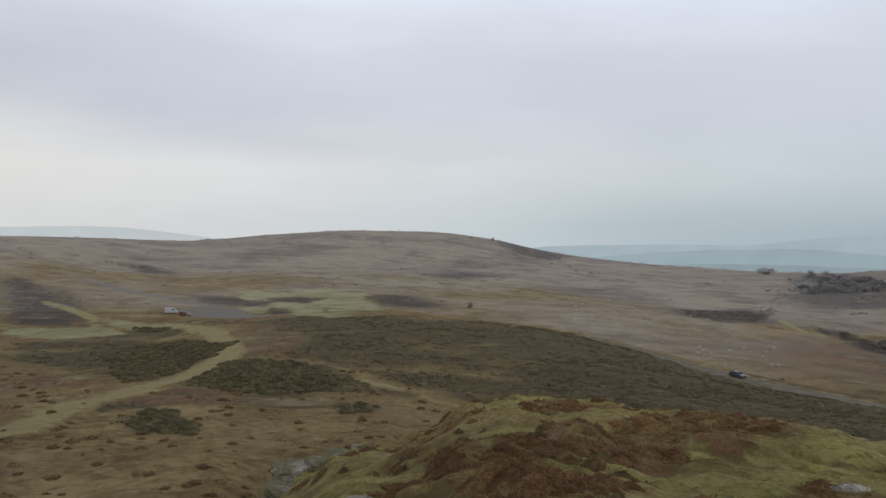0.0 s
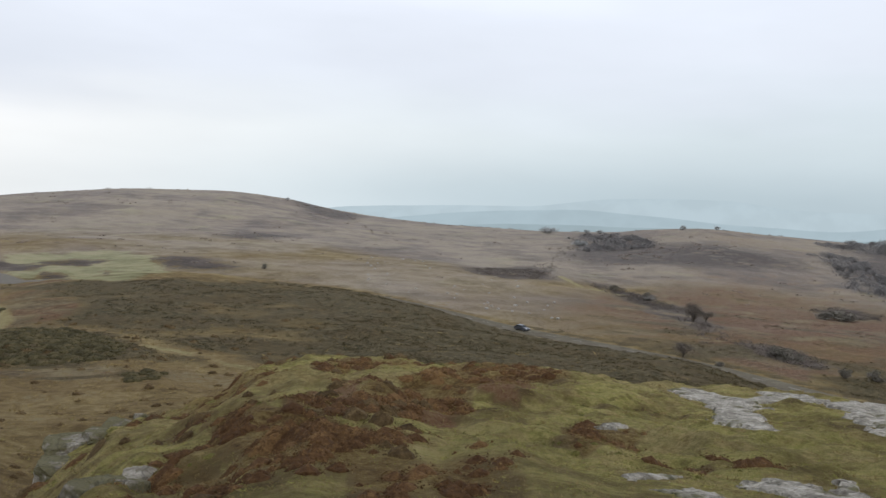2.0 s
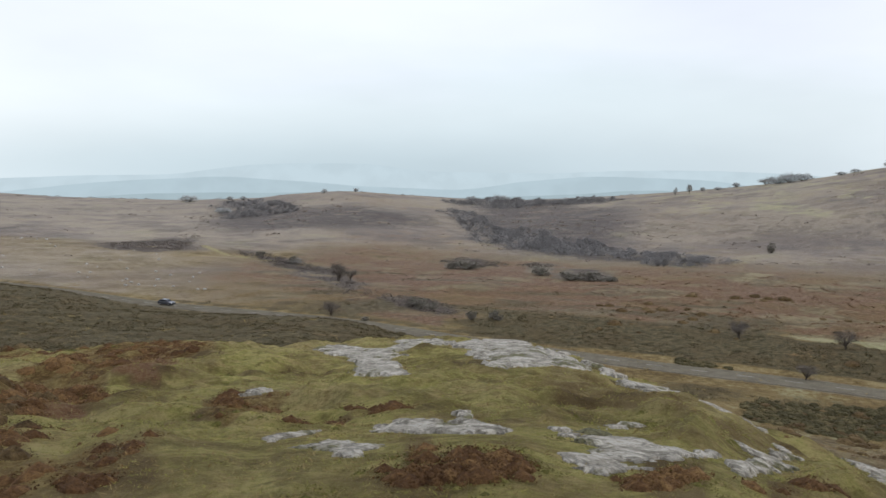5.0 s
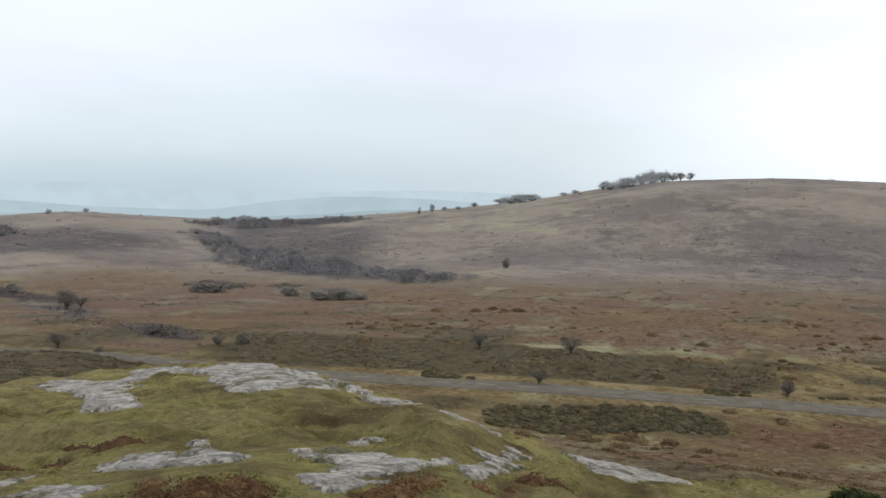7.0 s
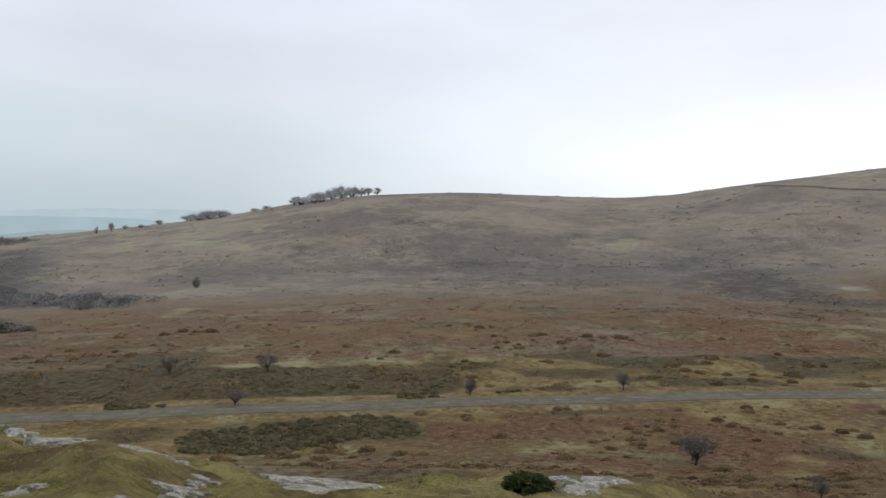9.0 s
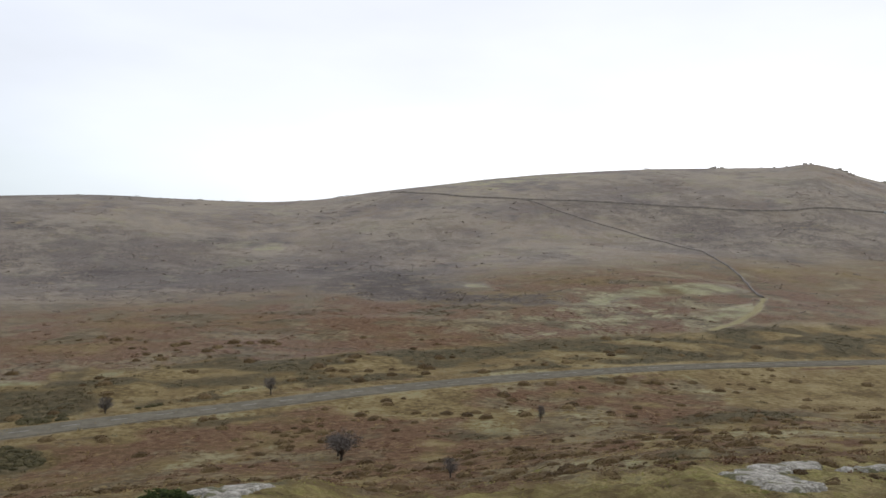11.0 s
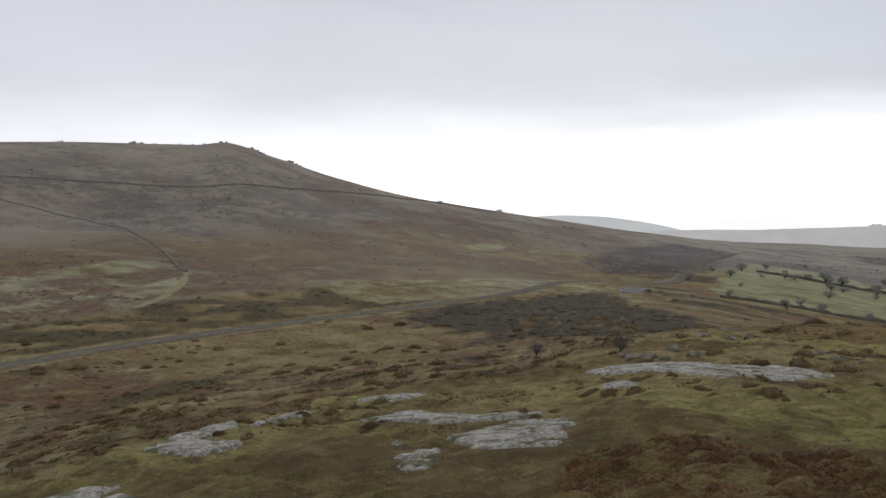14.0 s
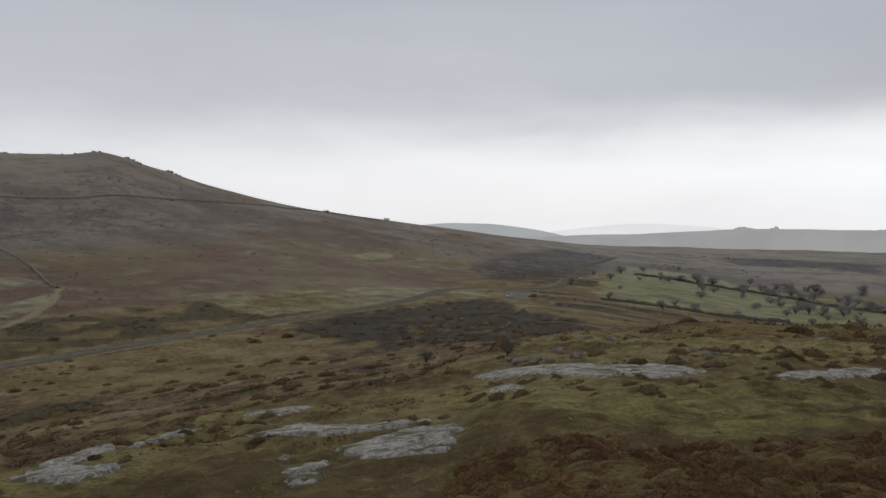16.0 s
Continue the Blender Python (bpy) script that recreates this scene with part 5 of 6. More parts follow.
def bare_tree(name, seed, mat, twigs=700, width=0.008, lean=0.0):
    """A leafless tree one metre wide and high: trunk, bent limbs and a rounded, gappy head of twigs."""
    rng = random.Random(seed)
    root = new(name)
    wood, fine = bmesh.new(), bmesh.new()
    fork = Vector((lean * 0.3, 0, rng.uniform(0.16, 0.26)))
    tube(wood, Vector((0, 0, -0.04)), fork, 0.045, 0.032, 6)
    heads = []
    for k in range(15):
        a, u = k * 2.4 + rng.uniform(-0.4, 0.4), rng.uniform(-0.8, 1.0)
        q = math.sqrt(max(0.05, 1 - u * u)) * rng.uniform(0.5, 0.95)
        c = Vector((0.40 * q * math.cos(a) + lean * 0.5 * (u + 1), 0.40 * q * math.sin(a), 0.60 + 0.30 * u * rng.uniform(0.7, 1.0)))
        bend = fork.lerp(c, 0.5) + Vector((rng.gauss(0, 0.04), rng.gauss(0, 0.04), rng.gauss(0.03, 0.03)))
        tube(wood, fork, bend, 0.020, 0.012, 5)
        tube(wood, bend, c, 0.012, 0.004, 4)
        heads.append((c, rng.uniform(0.12, 0.20)))
    for k in range(twigs):
        c, rad = heads[k % len(heads)]
        p = c + Vector((rng.gauss(0, 1), rng.gauss(0, 1), rng.gauss(0, 0.8))) * rad * 0.62
        t = ((p - fork) * 0.8 + Vector((rng.gauss(0, 0.5), rng.gauss(0, 0.5), rng.gauss(0.0, 0.5)))).normalized()
        w = t.orthogonal().normalized()
        w = (w * math.cos(k) + t.cross(w) * math.sin(k)) * width * rng.uniform(0.6, 1.3)
        fine.faces.new([fine.verts.new(v) for v in (p - w, p + w, p + t * rng.uniform(0.05, 0.14))])
    part("trunk", wood, BARK, root)
    part("crown", fine, mat, root)
    return root


def leafy_shrub(seed, mat, clumps=24, per=40):
    """A dense shrub about one metre wide and high, of many small leaves."""
    rng = random.Random(seed)
    root = new("shrub")
    leaf = bmesh.new()
    wood = bmesh.new()
    for k in range(clumps):
        a, rr_ = rng.uniform(0, 2 * math.pi), 0.36 * math.sqrt(rng.random())
        c = Vector((rr_ * math.cos(a), rr_ * math.sin(a), rng.uniform(0.12, 0.82) * (1 - 0.9 * rr_ * rr_ / 0.16 * 0.5)))
        tube(wood, Vector((rng.gauss(0, 0.02), rng.gauss(0, 0.02), -0.03)), c, 0.022, 0.006, 4)
        rad = rng.uniform(0.11, 0.19)
        for _ in range(per):
            n_ = Vector((rng.gauss(0, 1), rng.gauss(0, 1), rng.gauss(0, 1))).normalized()
            p = c + Vector((n_.x, n_.y, n_.z * 0.8)) * rad * rng.uniform(0.5, 1.05)
            t = (n_ + Vector((rng.gauss(0, 0.5), rng.gauss(0, 0.5), 0.3 + rng.gauss(0, 0.4)))).normalized()
            w = t.orthogonal().normalized()
            w = (w * math.cos(k) + t.cross(w) * math.sin(k)) * rng.uniform(0.018, 0.038)
            p.z = max(p.z, 0.01)
            leaf.faces.new([leaf.verts.new(q) for q in (p - w, p + w, p + t * rng.uniform(0.05, 0.10))])
    part("stems", wood, BARK, root)
    part("crown", leaf, mat, root)
    return root


def scatter(outlines, spacing, lo, hi, seed):
    """Plants at random inside outlines, as (east, north, width, height)."""
    rng = np.random.RandomState(seed)
    rows = []
    for line in outlines:
        p = np.array(line, float)
        (x0, y0), (x1, y1) = p.min(0), p.max(0)
        n_ = int((x1 - x0) * (y1 - y0) / spacing**2)
        x, y, h = rng.uniform(x0, x1, n_), rng.uniform(y0, y1, n_), rng.uniform(lo, hi, n_)
        k = inside(x, y, line) + 0.05 * math.hypot(x0, y0) * fbm(x, y, 40, 3) > 0
        rows += [(float(a), float(b), float(c) * float(w), float(c)) for a, b, c, w in zip(x[k], y[k], h[k], rng.uniform(1.1, 1.7, k.sum()))]
    return rows


def spread(bases, rows, label, category, group, sink=0.02):
    """Copies of the base plants at (east, north, width, height); the bases take the first places."""
    rng = random.Random(5)
    for k, (x, y, w, h) in enumerate(rows):
        m = Matrix.Translation((x, y, float(ground(x, y)) - sink * h)) @ Matrix.Rotation(rng.uniform(0, 6.3), 4, "Z") @ Matrix.Diagonal((w, w, h, 1))
        b = bases[k % len(bases)]
        if k < len(bases):
            b.matrix_basis = m
            ob = b
        else:
            ob = copy_thing(b, Matrix.Identity(4))
            ob.matrix_basis = m
        size = "tall " if h > 6 else "low " if h < 2.2 else ""
        tagged(ob, size + label, category, group)


spread([bare_tree("hawthorn_tree", s, TWIGS, 1700, 0.0065, lean) for s, lean in ((1, 0.10), (2, -0.05), (3, 0.18), (4, 0.0))], [(x, y, w * 1.15, h * 1.1) for x, y, w, h in THORN if math.hypot(x, y) < 300], "bare winter hawthorn tree with grey-brown twigs", "tree", "hawthorn trees")
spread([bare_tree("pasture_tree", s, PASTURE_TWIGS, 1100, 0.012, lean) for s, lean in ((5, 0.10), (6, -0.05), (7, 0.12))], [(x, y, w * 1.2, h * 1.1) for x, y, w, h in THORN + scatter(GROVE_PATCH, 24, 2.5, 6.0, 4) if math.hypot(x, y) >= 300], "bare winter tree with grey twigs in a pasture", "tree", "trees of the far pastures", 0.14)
near_shrubs = [(x, y, w * 1.1, h * 1.5) for x, y, w, h in SHRUB if math.hypot(x, y) < 450 and not (x < 25 and abs(y) < 25)]
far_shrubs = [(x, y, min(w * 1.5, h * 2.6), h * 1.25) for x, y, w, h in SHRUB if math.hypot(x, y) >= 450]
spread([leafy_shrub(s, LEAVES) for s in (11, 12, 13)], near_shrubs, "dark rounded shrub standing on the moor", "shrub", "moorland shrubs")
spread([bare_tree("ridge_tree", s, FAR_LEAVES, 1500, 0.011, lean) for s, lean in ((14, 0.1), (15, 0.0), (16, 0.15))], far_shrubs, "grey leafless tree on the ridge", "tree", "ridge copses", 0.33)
g = leafy_shrub(21, GORSE, clumps=30, per=110)
g.name = "gorse_bush"
g.matrix_basis = Matrix.Translation((19.6, 2.0, float(ground(19.6, 2.0)) - 0.05)) @ Matrix.Diagonal((1.4, 1.4, 0.6, 1))
tagged(g, "dense green gorse bush beside a granite outcrop", "bush")


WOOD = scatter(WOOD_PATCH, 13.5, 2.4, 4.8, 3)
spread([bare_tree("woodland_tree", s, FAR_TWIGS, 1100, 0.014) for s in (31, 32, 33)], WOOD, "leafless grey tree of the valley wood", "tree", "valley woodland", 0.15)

# ---- vehicles ----
GLASS = simple("dark_car_glass", (0.02, 0.024, 0.028), 0.15, vary=0.1)
TYRE = simple("tyre_rubber", (0.022, 0.022, 0.022), 0.9, vary=0.3, size=0.2)
RIM = simple("alloy_rim", (0.32, 0.32, 0.33), 0.35, 0.8, vary=0.15, size=0.2)
LAMP = simple("headlamp_lens", (0.62, 0.63, 0.64), 0.15, vary=0.1, size=0.2)
TAIL = simple("tail_lamp_lens", (0.28, 0.02, 0.02), 0.25, vary=0.1, size=0.2)


def paint(name, color):
    m = simple(name, color, 0.32, vary=0.12, size=2.0)
    m.node_tree.nodes["Principled BSDF"].inputs["Coat Weight"].default_value = 0.5
    return m


def extruded(profile, half, inset=0.0, top=1e9):
    """A side outline swept across the car; points above 'top' lean in by inset."""
    bm = bmesh.new()
    sides = []
    for s in (-1, 1):
        sides.append([bm.verts.new((x, s * (half - (inset * (z - top) if z > top else 0)), z)) for x, z in profile])
    bm.faces.new(sides[0][::-1])
    bm.faces.new(sides[1])
    n_ = len(profile)
    for k in range(n_):
        bm.faces.new((sides[0][k], sides[0][(k + 1) % n_], sides[1][(k + 1) % n_], sides[1][k]))
    bmesh.ops.recalc_face_normals(bm, faces=bm.faces)
    bmesh.ops.bevel(bm, geom=[e for e in bm.edges], offset=0.04, segments=1, affect="EDGES")
    return bm


def box(x0, x1, y0, y1, z0, z1, bevel=0.0):
    bm = bmesh.new()
    bmesh.ops.create_cube(bm, size=1.0)
    for v in bm.verts:
        v.co = Vector(((x0 + x1) / 2 + v.co.x * (x1 - x0), (y0 + y1) / 2 + v.co.y * (y1 - y0), (z0 + z1) / 2 + v.co.z * (z1 - z0)))
    if bevel:
        bmesh.ops.bevel(bm, geom=bm.edges[:], offset=bevel, segments=2, affect="EDGES")
    return bm


def wheel(parent, x, y, r=0.32):
    bm = bmesh.new()
    bmesh.ops.create_cone(bm, cap_ends=True, segments=20, radius1=r, radius2=r, depth=0.21)
    bmesh.ops.bevel(bm, geom=[e for e in bm.edges if abs(e.verts[0].co.z - e.verts[1].co.z) < 1e-5], offset=0.03, segments=2, affect="EDGES")
    bmesh.ops.rotate(bm, verts=bm.verts, matrix=Matrix.Rotation(math.pi / 2, 3, "X"))
    bmesh.ops.translate(bm, verts=bm.verts, vec=(x, y, r))
    w = part("wheel", bm, TYRE, parent)
    bm = bmesh.new()
    bmesh.ops.create_cone(bm, cap_ends=True, segments=16, radius1=r * 0.62, radius2=r * 0.55, depth=0.03)
    bmesh.ops.rotate(bm, verts=bm.verts, matrix=Matrix.Rotation(math.pi / 2 * (1 if y < 0 else -1), 3, "X"))
    bmesh.ops.translate(bm, verts=bm.verts, vec=(x, y + (0.115 if y > 0 else -0.115), r))
    part("rim", bm, RIM, w)


def car(name, mat, label, x, y, heading, van=False):
    """A vehicle about 4.3 m long; heading in degrees from east."""
    root = new(name)
    if van:
        low = [(-2.3, 0.35), (2.25, 0.35), (2.35, 0.85), (1.75, 1.10), (1.25, 1.9), (1.0, 2.0), (-2.25, 2.0), (-2.35, 1.0)]
        part("body", extruded(low, 0.92, 0.10, 1.1), mat, root)
        part("windscreen", extruded([(1.72, 1.14), (1.33, 1.82), (1.37, 1.84), (1.78, 1.15)], 0.78), GLASS, root)
        for s in (-1, 1):
            part("side_window", box(0.55, 1.25, s * 0.88 - 0.03, s * 0.88 + 0.03, 1.2, 1.7, 0.02), GLASS, root)
    else:
        low = [(-2.1, 0.30), (2.1, 0.30), (2.18, 0.62), (2.05, 0.80), (1.05, 0.96), (-1.95, 1.0), (-2.15, 0.8)]
        part("body", extruded(low, 0.88, 0.12, 0.8), mat, root)
        part("cabin", extruded([(1.02, 0.95), (0.35, 1.44), (-1.2, 1.48), (-1.95, 1.0)], 0.80, 0.28, 0.95), mat, root)
        part("windscreen", extruded([(1.0, 1.0), (0.42, 1.41), (0.47, 1.42), (1.07, 1.0)], 0.66), GLASS, root)
        part("rear_window", extruded([(-1.86, 1.07), (-1.28, 1.44), (-1.34, 1.46), (-1.94, 1.08)], 0.62), GLASS, root)
        for s in (-1, 1):
            for x0, x1 in ((-0.45, 0.45), (-1.35, -0.52)):
                part("side_window", box(x0, x1, s * 0.745 - 0.03, s * 0.745 + 0.03, 1.04, 1.36, 0.02), GLASS, root)
    front = 2.3 if van else 2.1
    for s in (-1, 1):
        for wx in (1.3, -1.3):
            wheel(root, wx, s * 0.80)
        part("headlamp", box(front - 0.12, front + 0.05, s * 0.62 - 0.16, s * 0.62 + 0.16, 0.66, 0.80, 0.02), LAMP, root, "clear headlamp")
        part("tail_lamp", box(-front - 0.06, -front + 0.08, s * 0.66 - 0.12, s * 0.66 + 0.12, 0.72, 0.92, 0.02), TAIL, root, "red tail lamp")
    h = radians(heading)
    f = Vector((math.cos(h), math.sin(h), 0))
    hi, lo = Vector((x, y, 0)) + f * 1.3, Vector((x, y, 0)) - f * 1.3
    zf, zb = float(ground(hi.x, hi.y)), float(ground(lo.x, lo.y))
    lift = 0.13 if "road" in label else 0.02
    root.matrix_basis = Matrix.Translation((x, y, (zf + zb) / 2 + lift)) @ Matrix.Rotation(h, 4, "Z") @ Matrix.Rotation(-math.atan2(zf - zb, 2.6), 4, "Y")
    return tagged(root, label, "van" if van else "car")


def on_road(x, y):
    k = int(np.argmin(np.hypot(ROAD_MID[:, 0] - x, ROAD_MID[:, 1] - y)))
    return ROAD_MID[k, 0], ROAD_MID[k, 1], math.degrees(ROAD_DIR[k])


SILVER, DARK, RED, PALE = paint("dark_grey_paint", (0.055, 0.06, 0.07)), paint("blue_grey_paint", (0.09, 0.11, 0.13)), paint("red_paint", (0.14, 0.03, 0.03)), paint("white_paint", (0.34, 0.35, 0.36))
x, y, h = on_road(74, 203)
car("car", SILVER, "dark grey hatchback on the moorland road", x, y, h)
car("van", PALE, "white van parked on gravel", -102, 307, 12, van=True)
car("car", RED, "red car parked on gravel beside a van", -95, 301, -5)
car("car", PALE, "white car parked in the gravel lay-by", 175, -361, 60)
car("car", DARK, "dark blue-grey car parked in the gravel lay-by", 168.5, -372, 40)
x, y, h = on_road(226, -599)
car("car", PALE, "white car driving far along the road", x, y, h)

# ---- pale stones in place of sheep on the pasture below ----
def field_stones():
    rng = random.Random(9)
    lumps = []
    for s in range(3):
        bm = bmesh.new()
        bmesh.ops.create_icosphere(bm, subdivisions=2, radius=0.5)
        for v in bm.verts:
            q = 1 + 0.35 * noise.noise(v.co * 2.5 + Vector((s * 5, 0, 0)))
            v.co = Vector((v.co.x * q * 1.2, v.co.y * q * 0.8, v.co.z * q * 0.7 + 0.2))
        me = bpy.data.meshes.new("field_stone")
        bm.to_mesh(me)
        bm.free()
        me.materials.append(PALE_STONE)
        lumps.append(me)
    for k in range(46):
        a = rng.uniform(9, 24)
        r_ = float(ring(ROAD_R, np.array(a))) * rng.uniform(1.12, 1.62)
        x, y = at(a, r_)
        o = new("field_stone", lumps[k % 3])
        w = rng.uniform(0.6, 1.25)
        o.matrix_basis = Matrix.Translation((x, y, float(ground(x, y)) - 0.05)) @ Matrix.Rotation(rng.uniform(0, 6), 4, "Z") @ Matrix.Scale(w, 4)
        tagged(o, "pale stone in place of a sheep in rough pasture", "stone", "pale stones on the pasture")


PALE_STONE = simple("pale_stone", (0.34, 0.325, 0.29), 0.9, vary=0.3, size=0.6, bump=0.02)
field_stones()
tagged(boulder(152.5, -336, 2.2, 0.9, 41), "pale boulder on the verge near the lay-by", "boulder")

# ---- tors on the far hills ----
def tor(x, y, w, h, seed, label, base=None, mat=None):
    root = new("tor")
    rng = random.Random(seed)
    for k in range(5):
        ox = (k - 2) * w * 0.18 + rng.gauss(0, w * 0.04)
        hh = h * (0.5 + 0.6 * rng.random()) * (1.15 - 0.18 * abs(k - 2))
        b = boulder(0, 0, w * rng.uniform(0.25, 0.4), hh, seed * 7 + k, detail=3)
        b.name = "rock_pile"
        if mat:
            b.data.materials[0] = mat
        b.parent = root
        b.rotation_euler = (0, 0, 0)
        a = math.atan2(x, y)
        b.location = (ox * math.cos(a), -ox * math.sin(a), (float(ground(x + ox * math.cos(a), y - ox * math.sin(a))) - float(ground(x, y)) if base is None else 0) - 0.2 * hh)
    root.location = (x, y, float(ground(x, y)) if base is None else base)
    tagged(root, label, "tor")


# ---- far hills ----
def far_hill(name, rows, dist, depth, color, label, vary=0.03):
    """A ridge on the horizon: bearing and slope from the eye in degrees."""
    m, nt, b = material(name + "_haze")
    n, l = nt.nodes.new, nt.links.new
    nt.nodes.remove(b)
    # the ridge emits its haze colour; no light of the scene shades it
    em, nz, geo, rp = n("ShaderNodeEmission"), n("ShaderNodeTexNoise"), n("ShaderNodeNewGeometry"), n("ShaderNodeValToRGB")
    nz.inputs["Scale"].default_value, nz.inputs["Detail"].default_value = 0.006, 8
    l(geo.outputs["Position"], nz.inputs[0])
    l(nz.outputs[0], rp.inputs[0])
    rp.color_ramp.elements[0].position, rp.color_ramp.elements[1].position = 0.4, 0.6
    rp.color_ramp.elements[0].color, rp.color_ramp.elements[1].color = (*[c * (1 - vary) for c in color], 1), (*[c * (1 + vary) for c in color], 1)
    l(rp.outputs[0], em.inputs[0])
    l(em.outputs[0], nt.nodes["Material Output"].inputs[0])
    bs, ss = [r[0] for r in rows], [r[1] for r in rows]
    az = np.arange(bs[0], bs[-1], 0.25)
    top = pchip(bs, ss, az) + 0.05 * fbm(az, az * 0, 3, 4)
    u = np.linspace(-1, 1, 13)
    r_ = dist + u[None, :] * depth
    zt = EYE_Z + dist * deg_tan(top)
    base = -340.0
    z = base + (zt[:, None] - base) * np.cos(u[None, :] * math.pi / 2) ** 0.8
    a = np.radians(az)[:, None]
    v = np.stack([r_ * np.sin(a), r_ * np.cos(a), z], -1)
    nn, mm = v.shape[:2]
    i, j = np.meshgrid(np.arange(nn - 1), np.arange(mm - 1), indexing="ij")
    k = (i * mm + j).ravel()
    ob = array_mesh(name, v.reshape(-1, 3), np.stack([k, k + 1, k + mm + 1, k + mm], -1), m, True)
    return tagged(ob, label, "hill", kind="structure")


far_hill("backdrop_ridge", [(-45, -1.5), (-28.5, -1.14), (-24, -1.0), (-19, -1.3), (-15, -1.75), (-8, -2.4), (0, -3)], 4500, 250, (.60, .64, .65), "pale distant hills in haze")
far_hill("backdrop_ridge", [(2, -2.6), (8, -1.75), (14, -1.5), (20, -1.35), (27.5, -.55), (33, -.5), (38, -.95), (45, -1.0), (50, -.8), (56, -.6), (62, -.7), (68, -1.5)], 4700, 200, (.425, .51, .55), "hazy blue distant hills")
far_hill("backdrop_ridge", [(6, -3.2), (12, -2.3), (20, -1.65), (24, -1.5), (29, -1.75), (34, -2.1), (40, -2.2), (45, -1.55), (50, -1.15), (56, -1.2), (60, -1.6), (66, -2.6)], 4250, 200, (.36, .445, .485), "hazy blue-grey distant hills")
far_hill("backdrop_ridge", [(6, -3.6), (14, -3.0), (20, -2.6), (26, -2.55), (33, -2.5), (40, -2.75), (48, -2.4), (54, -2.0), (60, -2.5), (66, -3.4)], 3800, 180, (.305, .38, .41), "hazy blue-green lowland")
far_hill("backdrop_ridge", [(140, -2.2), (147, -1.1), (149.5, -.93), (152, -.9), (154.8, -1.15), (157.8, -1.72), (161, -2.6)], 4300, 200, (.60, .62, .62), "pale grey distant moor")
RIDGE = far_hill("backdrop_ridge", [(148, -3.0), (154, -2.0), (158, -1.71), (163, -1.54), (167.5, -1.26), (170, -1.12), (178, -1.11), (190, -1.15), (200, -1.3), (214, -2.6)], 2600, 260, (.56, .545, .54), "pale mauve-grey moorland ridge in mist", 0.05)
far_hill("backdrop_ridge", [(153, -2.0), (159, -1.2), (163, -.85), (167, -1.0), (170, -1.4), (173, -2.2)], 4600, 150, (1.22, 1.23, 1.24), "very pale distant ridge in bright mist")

# tors beyond 2000 m share the ridge's glowing haze colour
for a, r_, w, h in ((126.3, 1085, 30, 5), (128.6, 1082, 22, 5), (131.0, 1080, 22, 4), (120.8, 1060, 18, 4), (124.4, 1080, 6, 5), (125.1, 1080, 5, 4), (169.6, 2590, 60, 8), (171.5, 2590, 26, 10), (177.8, 2590, 40, 7)):
    x, y = at(a, r_)
    tor(x, y, w, h, int(a * 10), "grey granite tor crowning a moorland hill", EYE_Z - 2600 * math.tan(radians(1.14)) if r_ > 2000 else None, RIDGE.data.materials[0] if r_ > 2000 else None)

# ---- small growth ----
RNG = np.random.RandomState(21)


def candidates(count, lo, hi, a0=-40, a1=195):
    """Random places, thinning outwards."""
    a = RNG.uniform(a0, a1, count)
    r_ = np.exp(RNG.uniform(np.log(lo), np.log(hi), count))
    return r_ * np.sin(np.radians(a)), r_ * np.cos(np.radians(a)), r_


